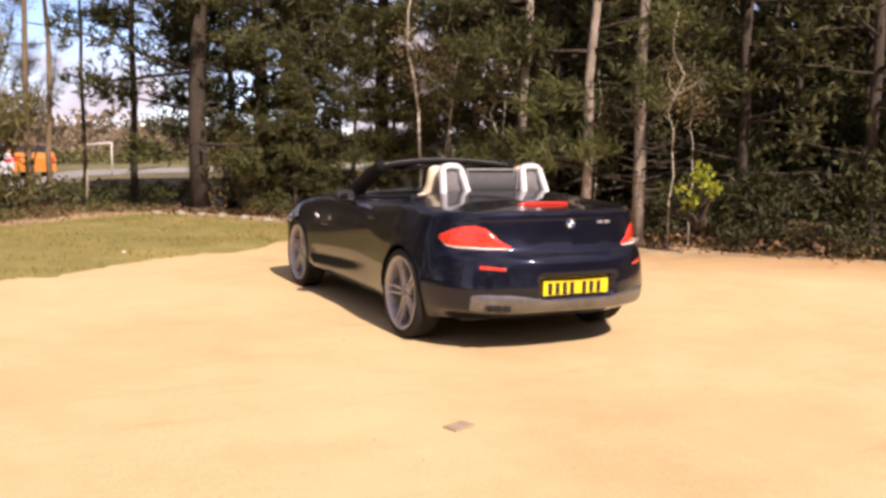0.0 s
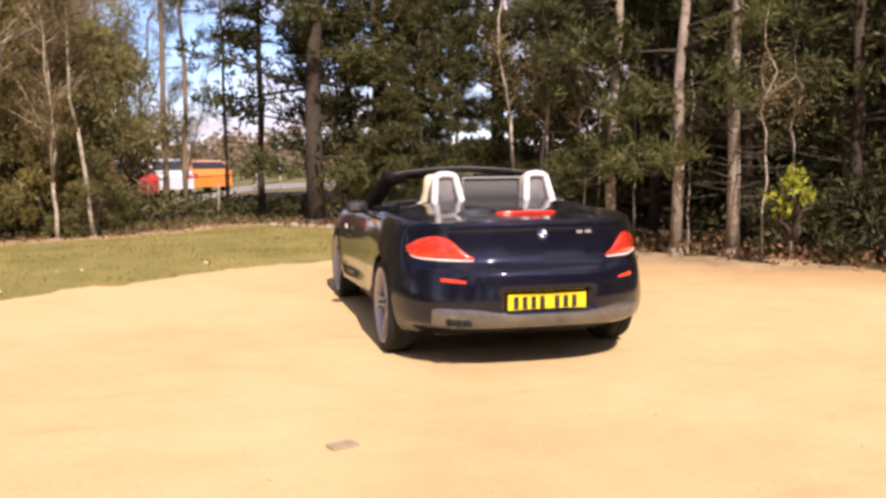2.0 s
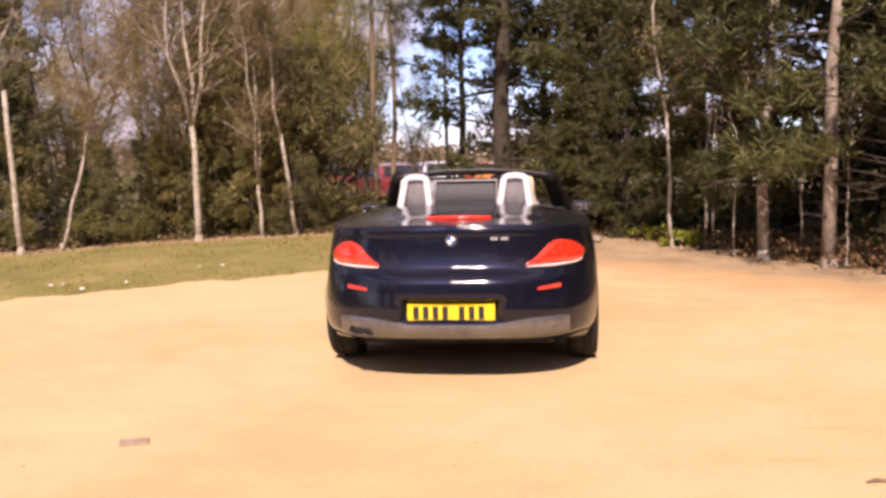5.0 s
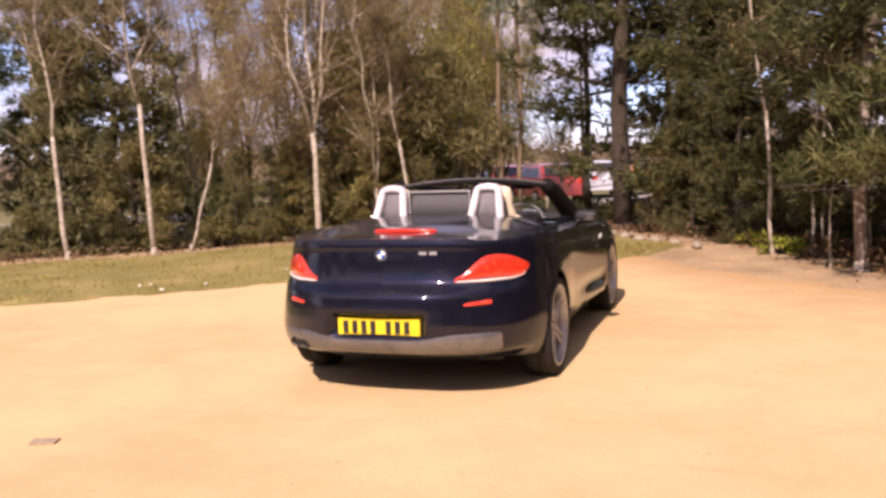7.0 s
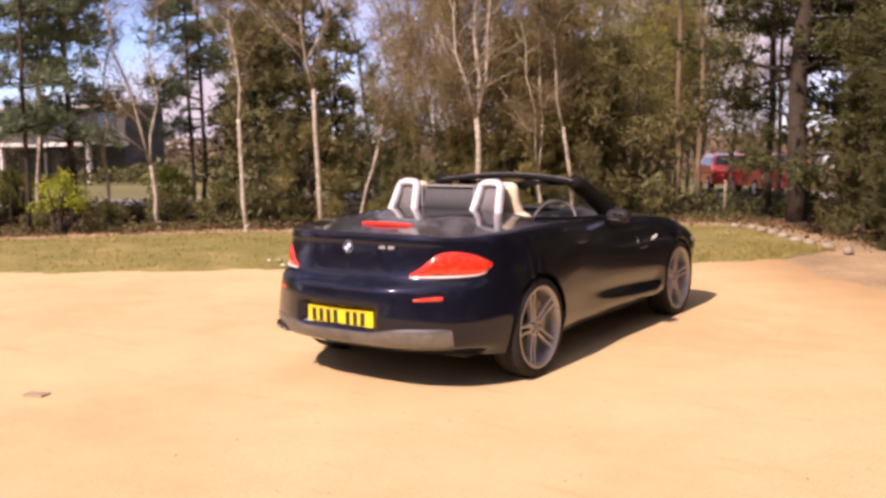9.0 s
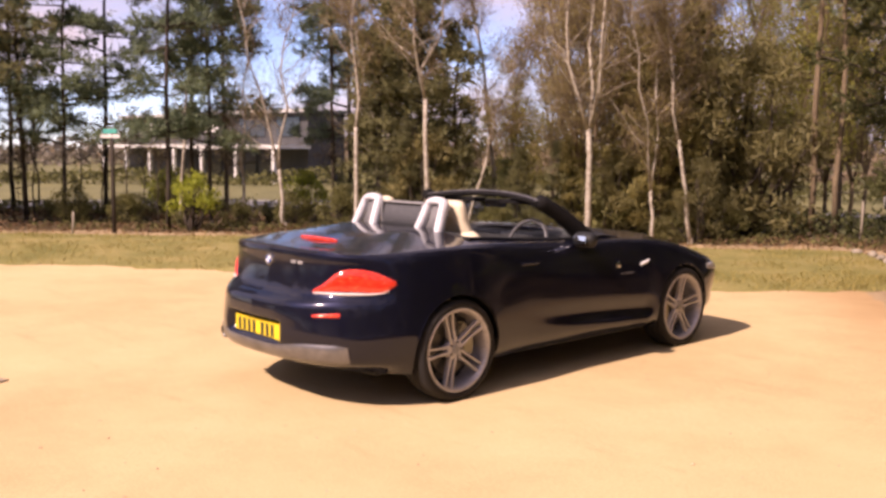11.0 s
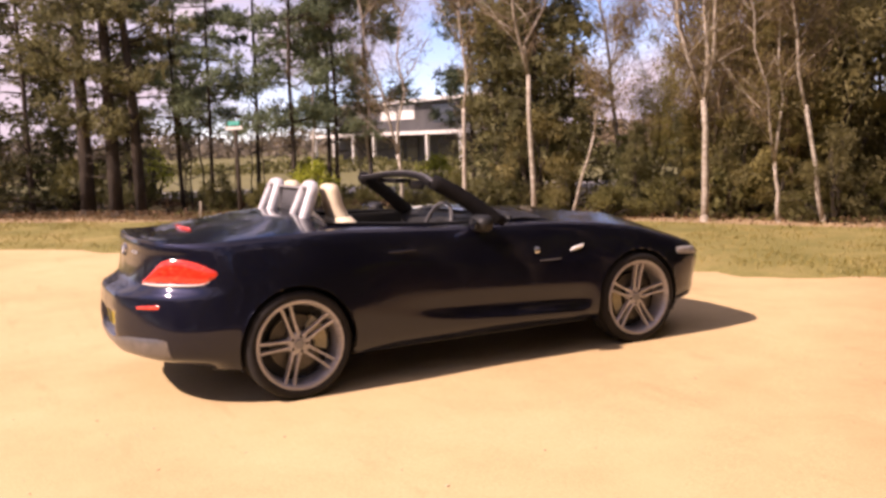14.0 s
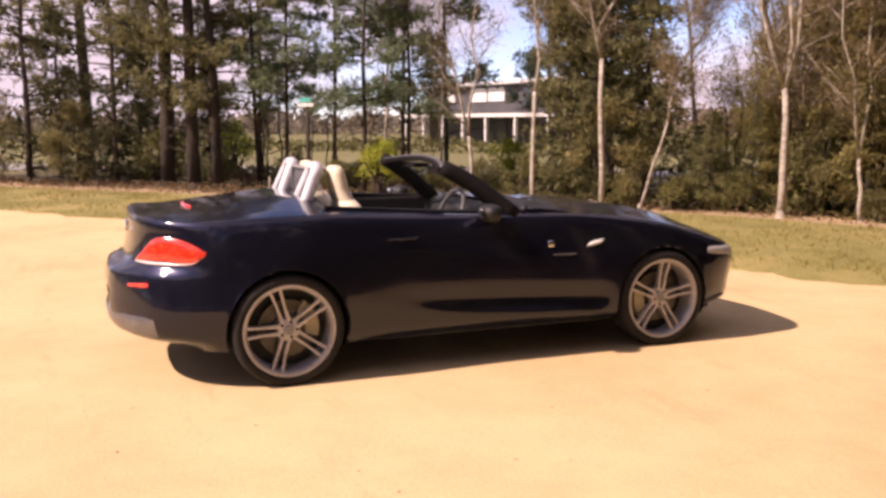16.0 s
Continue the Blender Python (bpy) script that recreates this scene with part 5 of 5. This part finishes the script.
crown_pine = make_pine("thin_trunk_pine", "dark pine with a high ragged crown", 98, 9, 3.3, .07, 1.9, 10, NEEDLE_DARK, BARK_DARK, "thin trunks in the gap", 30, 5, (0, 0), 12, .034)
plant(crown_pine, -1.0, 10.6, 0, 1.0, True)
ochre = make_bush("ochre_shrub", "tall feathery ochre-green shrub behind the birches", 65, 1.25, 3.3, leafy("ochre_leaf", (.235, .205, .058), (.54, .475, .145), .5), "ochre shrubs", 11000, .075, .022, 34, .08)
plant(ochre, -8.3, 9.1, 0, .74, True)
bare = [make_bare("budding_tree", "bare brown tree with a haze of budding twigs", s, 6.2, .06, TWIG, BUD, "budding brown trees", 3, 1.1, 1.2, 6000, 2600, bud_l=.062) for s in (86, 87)]
plant_all(bare, [(-5.9, 8.3, .85), (-5.5, 9.1), (-4.7, 8.9, .75), (-5.6, 12.2, .9)])
yel = make_bare("yellow_green_tree", "light tree in yellow-green new leaf", 88, 6.5, .05, TWIG, leafy("yellow_green_leaf", (.20, .205, .04), (.46, .46, .11), .5), "trees in new leaf", 3, 1.0, 1.2, 5200, 1400, bud_l=.07)
plant(yel, -5.0, 14.0, 0, 1.0, True)
plant(yel, -7.3, 15.5, 90, 1.0)
plant(yel, 1.2, 16.0, 200, 1.1)
plant(yel, -11.3, 12.4, 60, .62)
plant(yel, -12.9, 13.4, 250, .62)
for x, y, a, sc in ((-5.6, 18.0, 10, 1.15), (-6.6, 20.2, 120, 1.2), (-5.2, 16.4, 230, 1.0), (-7.2, 17.6, 300, 1.2), (-6.9, 22.5, 40, 1.3), (-8.6, 19.0, 140, 1.2), (-4.9, 20.6, 200, 1.1), (-3.7, 13.2, 60, .9), (-4.4, 12.6, 170, .7)):
    plant(yel, x, y, a, sc)
for x, y, a, sc in ((-6.9, 9.3, 20, .9), (-5.9, 16.0, 100, 1.1), (-7.4, 11.0, 260, .7), (-8.9, 11.4, 150, 1.05), (-12.6, 15.6, 40, 1.15), (-13.6, 16.2, 190, 1.1), (-13.0, 17.9, 280, 1.2), (-6.4, 11.4, 310, 1.15)):
    plant(bare[1], x, y, a, sc)
for x, y, a, sc in ((-3.6, 14.2, 10, .85), (-2.5, 15.4, 100, .6)):
    plant(bare[0], x, y, a, sc)

# --- thin pines on the left, then the dark trunks
thin = [make_pine("thin_pine", "thin young pine with sparse pale needles", s, 7.5, 1.9, .05, 1.35, 11, NEEDLE_PALE, BARK_DARK, "thin pines on the left", 21, 6, ln, 11, .030) for s, ln in ((91, (.2, 0)), (92, (-.2, .1)))]
plant_all(thin, [(-12.0, 2.95, 1.0), (-14.7, 1.9, .95), (-12.2, 4.0, .9), (-15.8, 1.5, 1.05), (-13.9, 4.4, 1.1), (-18.2, 2.0, 1.1), (-15.2, 6.0, 1.2), (-16.2, 3.4, 1.1), (-12.4, 9.4, 1.1), (-14.6, 9.2, 1.2), (-13.4, 7.9, 1.1), (-11.2, 8.0, 1.0)])
dark = make_pine("thick_pine", "thick dark-trunked pine beside the verge", 95, 10, 2.2, .16, 2.3, 13, NEEDLE, BARK_DARK, "dark thick pines", 24, 8, (-.2, 0), 14, .034)
for k, (x, y, s, a) in enumerate(((-15.6, .0, 1.0, 0), (-15.4, .5, .85, 100), (-16.5, -.5, 1.05, 200), (-20.6, -2.2, 1.1, 150))):
    plant(dark, x, y, a, s, k == 0)
plant(ever[0], -17.6, .6, 30, .8)
plant(ever[1], -18.9, -.9, 100, .9)
plant(ever[2], -20.0, -2.9, 200, 1.0)
plant(wood_pines[0], -17.8, -1.6, 30, .85)
plant(wood_pines[1], -19.2, -3.6, 130, .9)
plant(wood_pines[2], -18.6, -.2, 230, .9)
plant(wood_pines[1], -21.4, -5.4, 330, 1.0)
plant(olive[1], -18.4, -2.4, 20, 1.0)
plant(olive[0], -19.8, -4.6, 120, 1.1)
# young dark stems and low growth under the thin pines
stem = make_bare("young_tree", "thin dark young tree under the pines", 58, 2.6, .022, BARK_DARK, OLIVE, "young trees under the pines", 1, 1.3, .2, 260, 160, (.1, 0))
plant_all([stem], [(-11.6 - 7.4 * q + rnd.uniform(-.5, .5), 3.6 - 4.6 * q + rnd.uniform(.2, 4.2)) for q in (rnd.random() for _ in range(14))], (.6, 1.2))
plant_all([low[0], low[1]], [(-11.4 - 7.4 * q + rnd.uniform(-.5, .5), 3.9 - 4.6 * q + rnd.uniform(.3, 4.5)) for q in (rnd.random() for _ in range(7))], (.4, .8), (.4, .8))
gold = make_bush("yellow_green_shrub", "small yellow-green shrub on a thin stem at the verge's back", 54, .62, 1.02, SPRING, "yellow-green shrubs", 1300, .075, .04, 16, .45)
plant(gold, -11.1, 3.0, 0, 1.0, True)
plant(gold, -14.6, 4.3, 160, 1.0)
plant(gold, -12.4, 6.4, 260, 1.0)
plant(gold, -19.4, 1.4, 40, 1.3)

# ---- far things ----
def far_wood(name, label, seed, line, depth, h, leaf, count, L):
    rng = np.random.default_rng(seed)
    line = np.array(line, float)
    t = rng.uniform(0, len(line) - 1.001, count)
    i = t.astype(int)
    p = line[i] + (line[i + 1] - line[i]) * (t - i)[:, None] + rng.normal(0, depth, (count, 2))
    hh = np.array([h * (.62 + .5 * noise.noise((x * .16, y * .16, seed)) + .25 * noise.noise((x * .6, y * .6, seed))) for x, y in p])
    z = hh * rng.uniform(0, 1, count) ** .7
    return tagged(quad_mesh(name, leaves(rng, np.c_[p, z + np.array([rise(x, y) for x, y in p])], L, L * .7), leaf), label, "trees", kind="stuff")


far_wood("far_hedge", "low dark hedge along the far road", 5, [(-52, -14), (-40, 6), (-27, 20), (-14, 32), (4, 42), (24, 50)], .9, 1.1, EVERGREEN, 10000, .25)
far_wood("far_wood", "far line of grey bare trees beyond the meadow", 6, [(-100, -30), (-95, 10), (-80, 40), (-45, 62), (0, 75), (45, 70), (80, 50)], 5, 3.0, leafy("far_bare_wood", (.15, .13, .10), (.33, .29, .22), .4), 16000, .7)
far_wood("right_wood_depth", "dark depth of the pine wood", 7, [(9.2, 13.2), (11, 10.6), (14, 6), (17, 0), (18, -8), (18, -18)], 1.6, 8.5, EVERGREEN, 18000, .5)
# never in view: trees added behind the camera so the car reflects something dark
far_wood("wood_behind", "unseen line of trees added behind the camera to darken the car's reflections", 10, [(-44, -26), (-24, -36), (0, -39), (16, -34), (22, -22)], 2.2, 16, EVERGREEN, 18000, .85)
far_wood("yellow_scrub", "far yellow-green scrub across the road", 9, [(-60, 26), (-36, 40), (-14, 50), (8, 58)], 3, 3.6, yel.children[-1].data.materials[0], 14000, .35)

CAR_RED = material("red_car_paint", (.34, .035, .028), .3, 0, .5, 1.0)
CAR_ORANGE = material("orange_vehicle_paint", (.52, .18, .03), .35, 0, .5, .6)
CAR_PALE = material("pale_silver_paint", (.55, .57, .62), .35, .2, .5, .6)
DARK_GLASS = material("dark_glass", (.02, .025, .03), .08, 0, .6)


def far_car(name, label, x, y, turn, paint, L=4.0, H=1.45):
    """A small parked hatchback: body with a tapered cabin, glass, lamps and wheels."""
    root = group_root(name, label, "car", "vehicles parked across the road", at=(x, y, rise(x, y)))
    root.rotation_euler = (0, 0, radians(turn))
    k = L / 4.0
    prof = [(-2.0, .34), (-1.98, .78), (-1.84, .98), (-1.45, H - .06), (-.9, H), (.15, H - .02), (.95, 1.0), (1.72, .86), (1.96, .68), (2.0, .34)]
    prof = [(px * k, pz) for px, pz in prof]
    wide = lambda pz: .85 * (1 - .20 * max(0, pz - .95) / .5)
    bm = bmesh.new()
    cols = []
    for w, ins in ((-1, 0), (-.93, .025), (0, .045), (.93, .025), (1, 0)):
        cols.append([bm.verts.new((px, w * wide(pz), pz + ins * (pz > .6))) for px, pz in prof])
    for a, b in zip(cols, cols[1:]):
        for i in range(len(prof) - 1):
            bm.faces.new((a[i], b[i], b[i + 1], a[i + 1]))
    bm.faces.new(cols[0])
    bm.faces.new(cols[-1][::-1])
    bmesh.ops.recalc_face_normals(bm, faces=bm.faces)
    part("body", bm, paint, root, "", False)
    for nm, a, b in (("rear_window", 2, 3), ("windscreen", 6, 5)):
        (x0, z0), (x1, z1) = prof[a], prof[b]
        out = -.02 if a == 2 else .02
        bm = bmesh.new()
        rows = [[bm.verts.new((x0 + (x1 - x0) * t + out, w * wide(z0 + (z1 - z0) * t), z0 + (z1 - z0) * t + .05)) for w in (-.84, 0, .84)] for t in (.1, .9)]
        for i in range(2):
            bm.faces.new((rows[0][i], rows[0][i + 1], rows[1][i + 1], rows[1][i]))
        part(nm, bm, DARK_GLASS, root, "", False)
    for sy in (-1, 1):
        for x0, x1, t0, t1 in ((-1.55, -.42, -1.30, -.42), (-.34, .72, -.34, .12)):
            bm = bmesh.new()
            vs = [bm.verts.new((px * k, sy * (wide(pz) + .012), pz)) for px, pz in ((x0, 1.0), (x1, 1.0), (t1, H - .12), (t0, H - .12))]
            bm.faces.new(vs if sy < 0 else vs[::-1])
            part("side_window", bm, DARK_GLASS, root, "", False)
        for nm, px, pz, mt in (("tail_lamp", -1.955, .82, RED), ("headlamp", 1.86, .74, CLEAR)):
            bm = bmesh.new()
            box(bm, px * k - .06, sy * .66 - .13, pz - .06, px * k + .06, sy * .66 + .13, pz + .06, .02)
            part(nm, bm, mt, root, "", False)
        for wx in (-1.25 * k, 1.25 * k):
            m = Matrix.Translation((wx, sy * .77, .31)) @ Matrix.Rotation(math.pi / 2, 4, "X")
            bm = bmesh.new()
            bmesh.ops.create_cone(bm, cap_ends=True, segments=20, radius1=.31, radius2=.31, depth=.2, matrix=m)
            wheel = part("wheel", bm, RUBBER, root, "", False)
            bm = bmesh.new()
            bmesh.ops.create_cone(bm, cap_ends=True, segments=16, radius1=.19, radius2=.17, depth=.03, matrix=Matrix.Translation((0, sy * .105, 0)) @ m)
            part("rim", bm, ALLOY, wheel, "", False)
    return root


far_car("parked_car", "red parked hatchback across the road", -5.3, 26.0, 125, CAR_RED, 3.6)
far_car("parked_car", "orange hatchback parked across the road", -2.4, 31.5, 108, CAR_ORANGE, 3.6, 1.35)
far_car("parked_car", "pale silver car parked across the road", -4.0, 30.5, 112, CAR_PALE, 3.8, 1.45)
far_car("parked_car", "dark red car parked far across the road", -7.6, 28.4, 120, CAR_RED, 3.6, 1.4)

CLAD = varied("dark_cladding", (.045, .045, .048), (.075, .073, .072), 1.2, .7, .1, .01, 20, stretch=(1, 1, .2))
PALE = varied("pale_trim", (.55, .53, .50), (.68, .66, .62), 2, .6)
ROOF = varied("grey_roof", (.13, .14, .15), (.2, .21, .22), 1.5, .7)
gate = group_root("white_gate", "small white barrier frame across the road", "gate", at=(.25, 28.0, 0))
for nm, a, b in (("post", (-.45, 0, -.05), (-.45, 0, 1.0)), ("post", (.45, 0, -.05), (.45, 0, 1.12)), ("top_rail", (-.45, 0, 1.0), (.45, 0, 1.1))):
    bm = bmesh.new()
    tube(bm, [a, b], .026, 8)
    part(nm, bm, PALE, gate)

# the dark two-storey building behind the thin pines
bld = group_root("cabin_building", "dark clad two-storey building with pale rails and windows", "building", at=(-41.06, 18.6, 0))
bld.rotation_euler = (0, 0, radians(3.7))
L0, L1, FRONT, ROOF_Z, DECK_Z = -8.0, 9.6, -1.85, 3.45, 1.70
bm = bmesh.new()
box(bm, L0, 0, 0, L1, 2.2, ROOF_Z - .15, 0)
part("wall", bm, CLAD, bld, "", False)
bm = bmesh.new()
box(bm, L0 - .3, -.4, ROOF_Z - .15, L1 + .3, 2.5, ROOF_Z, .04)
part("roof", bm, ROOF, bld, "", False)
bm = bmesh.new()
box(bm, L0 - .3, -.46, ROOF_Z - .12, L1 + .3, -.4, ROOF_Z + .03, 0)
part("fascia", bm, PALE, bld, "pale fascia board", False)
bm = bmesh.new()
box(bm, L0 - .2, FRONT, DECK_Z - .10, L1 + .2, 0, DECK_Z + .08, 0)
part("balcony_deck", bm, PALE, bld, "", False)
for x in (-7.6, -4.9, -2.2, .4, 3.1, 6.2, 9.3):
    bm = bmesh.new()
    box(bm, x - .09, FRONT + .05, 0, x + .09, FRONT + .2, DECK_Z - .10, 0)
    part("post", bm, PALE, bld, "", False)
for x0, x1, z0, z1, m in ((-5.3, -4.2, 2.45, 3.15, PALE), (-2.0, -.1, 2.45, 3.2, PALE), (.1, 1.95, 2.45, 3.2, PALE), (7.2, 9.0, 2.2, 3.1, DARK_GLASS), (4.0, 6.2, 2.2, 3.1, DARK_GLASS), (0.2, 2.2, .3, 1.4, DARK_GLASS), (4.4, 7.4, .3, 1.4, DARK_GLASS)):
    bm = bmesh.new()
    box(bm, x0, -.05, z0, x1, .04, z1, 0)
    part("window", bm, m, bld, "bright blind-covered window" if m is PALE else "", False)
# a small sign on a dark post at the verge's back
sign = group_root("sign_post", "small turquoise and white sign on a dark wooden post", "sign", at=(-11.7, 1.75, 0))
bm = bmesh.new()
tube(bm, [(0, 0, -.1), (0, 0, .9), (0, 0, 1.9)], [.045, .042, .04], 8)
part("post", bm, BARK_DARK, sign)
bm = bmesh.new()
box(bm, -.19, -.065, 1.74, .19, -.04, 1.80, .006, pose(0, 0, 0, 0, 0, 40))
part("white_board", bm, PALE, sign, "white board", False)
bm = bmesh.new()
box(bm, -.13, -.068, 1.82, .13, -.04, 1.90, .006, pose(0, 0, 0, 0, 0, 40))
part("turquoise_board", bm, varied("turquoise_paint", (.05, .36, .30), (.08, .45, .38), 8, .4), sign, "turquoise board", False)

# short stakes at the back of the verge
STAKE = varied("weathered_stake", (.24, .20, .15), (.42, .36, .28), 6, .85, .3, .01, 30, stretch=(1, 1, .3))
for k, (x, y, h) in enumerate(((-1.85, 10.7, .68), (-8.2, 7.45, .5), (-11.6, .95, .42))):
    bm = bmesh.new()
    tube(bm, [(0, 0, -.1), (.008, 0, h * .5), (0, .006, h)], [.022, .020, .017], 8)
    st = part("stake", bm, STAKE)
    st.matrix_basis = pose(x, y, rise(x, y), rnd.uniform(-3, 3), rnd.uniform(-3, 3), 0)
    tagged(st, "short weathered wooden stake at the verge's back", "stake", "stakes along the verge")

# undergrowth along the edge of the trees
far_wood("brambles", "low brambles and dead bracken under the trees", 12, STRIP_BACK[int(len(STRIP_BACK) * .36):int(len(STRIP_BACK) * .56):12] + np.array((-.5, .55)), .45, .17, EVERGREEN, 3200, .075)
far_wood("bracken", "brown dead bracken under the trees", 13, STRIP_BACK[int(len(STRIP_BACK) * .20):int(len(STRIP_BACK) * .60):12] + np.array((-.25, .4)), .3, .15, DEAD_FROND, 4500, .07)
far_wood("wood_floor_growth", "low brown growth at the foot of the wood", 14, STRIP_BACK[int(len(STRIP_BACK) * .58):int(len(STRIP_BACK) * .86):12] + np.array((.45, .4)), .4, .26, DEAD_FROND, 6000, .07)
far_wood("scrub_floor", "low dark scrub under the thin pines", 15, [(-11.5, 8.5), (-14, 6.5), (-17.5, 3.2), (-21, .4), (-25, -3)], .9, .45, EVERGREEN, 3500, .10)
far_wood("dead_bracken", "brown dead bracken under the thin pines", 16, [(-12, 6.2), (-15, 3.8), (-18, 1.2), (-22, -2)], .8, .30, DEAD_FROND, 4000, .09)
far_wood("gap_scrub", "low dark scrub in the gap between the trees", 17, [(-4.4, 10.3), (-3.2, 10.9), (-2.0, 11.3), (-1.0, 11.2), (.2, 10.4)], .33, .62, NEEDLE_DARK, 3000, .085)
# dead leaves and twigs blown on to the bare earth
rng = np.random.default_rng(21)
sb = STRIP_BACK[int(len(STRIP_BACK) * .22):int(len(STRIP_BACK) * .85)]
lf = sb[rng.integers(0, len(sb), 4200)] + rng.normal(0, .30, (4200, 2)) - np.array((-.25, .1))
lz = np.array([rise(x, y) for x, y in lf]) + rng.uniform(.0, .02, len(lf))
tagged(quad_mesh("dead_leaves", leaves(rng, np.c_[lf, lz], .055, .035), leafy("dead_leaf", (.10, .06, .03), (.32, .21, .11), .1)), "scattered brown dead leaves on bare earth", "leaves", kind="stuff")

WHITE_STONE = varied("white_stone", (.52, .48, .38), (.70, .66, .55), 9, .85, .3, .01, 40)
# pale stones that edge the verge's far corner
STONE = varied("pale_stone", (.20, .17, .13), (.34, .29, .22), 6, .9, .5, .02, 40)
for k, (x, y) in enumerate(((-.95, 8.55), (-.62, 8.3), (-.35, 7.95), (-.1, 7.6), (.16, 7.2), (.42, 6.8), (.70, 6.45), (1.0, 6.1), (1.32, 5.75))):
    bm = bmesh.new()
    bmesh.ops.create_icosphere(bm, subdivisions=2, radius=1.0)
    sx, sy, sz = rnd.uniform(.10, .16), rnd.uniform(.06, .10), rnd.uniform(.04, .065)
    for v in bm.verts:
        w = 1 + .22 * noise.noise(v.co * 1.6 + Vector((k * 7.3, 0, 0)))
        v.co = Vector((v.co.x * sx * w, v.co.y * sy * w, max(v.co.z * sz * w, -.04)))
    st = part("edging_stone", bm, STONE)
    st.matrix_basis = pose(x, y, rise(x, y) + .03, 0, 0, rnd.uniform(-80, -20))
    tagged(st, "pale rounded stone edging the grass verge", "stone", "edging stones")

# small pale stones lying in the grass
for k, (x, y) in enumerate(((-4.79, 1.91), (-4.70, 2.0), (-4.04, 2.15), (-3.72, 3.51), (-3.47, 3.64), (-2.09, 4.0), (-4.3, 1.66))):
    bm = bmesh.new()
    bmesh.ops.create_icosphere(bm, subdivisions=1, radius=1.0)
    for v in bm.verts:
        w = 1 + .25 * noise.noise(v.co * 1.4 + Vector((0, k * 5.1, 0)))
        v.co = Vector((v.co.x * .034 * w, v.co.y * .024 * w, v.co.z * .018 * w))
    st = part("pale_pebble", bm, WHITE_STONE)
    st.matrix_basis = pose(x, y, rise(x, y) + .045, 0, 0, rnd.uniform(0, 180))
    tagged(st, "small pale stone lying in the short grass", "stone", "pale stones in the grass")

# ---- small things on the sand ----
slab_bm = bmesh.new()
box(slab_bm, -.070, -.045, -.004, .070, .045, .012, .006, pose(-1.466, -3.272, 0, 0, 0, 20))
tagged(part("flat_stone", slab_bm, varied("grey_stone", (.26, .20, .14), (.36, .28, .19), 20, .9), None, "", False), "small flat grey stone lying on the sand", "stone")
bm = bmesh.new()
tube(bm, [(1.86, -3.66, .006), (1.90, -3.65, .012), (1.95, -3.65, .010), (2.02, -3.63, .006)], [.006, .009, .008, .004], 6)
tagged(part("fallen_twig", bm, TWIG), "short brown twig lying on the sand", "twig")
rng = np.random.default_rng(77)
npb = 2600
px_, py_ = rng.uniform(-9, 8, npb), rng.uniform(-11, 4, npb)
ok = (py_ < .8 * px_ + 4.2) & (.8 * px_ + .6 * py_ < 3.6)
px_, py_ = px_[ok], py_[ok]
octa = np.array([(1, 0, 0), (0, 1, 0), (-1, 0, 0), (0, -1, 0), (0, 0, 1)], float)
tri_i = [(0, 1, 4), (1, 2, 4), (2, 3, 4), (3, 0, 4)]
out = []
for x, y in zip(px_, py_):
    s = rng.uniform(.003, .011)
    a = rng.uniform(0, 6.3)
    o = octa * (s * rng.uniform(.7, 1.5), s, s * .6)
    o = np.c_[o[:, 0] * math.cos(a) - o[:, 1] * math.sin(a) + x, o[:, 0] * math.sin(a) + o[:, 1] * math.cos(a) + y, o[:, 2] + rise(x, y) + .001]
    for t in tri_i:
        out += [o[i] for i in t]
tagged(quad_mesh("pebbles", np.array(out), varied("pebble", (.3, .22, .13), (.5, .4, .27), 3, .9), k=3), "scattered small pebbles on the sand", "pebbles", kind="stuff")
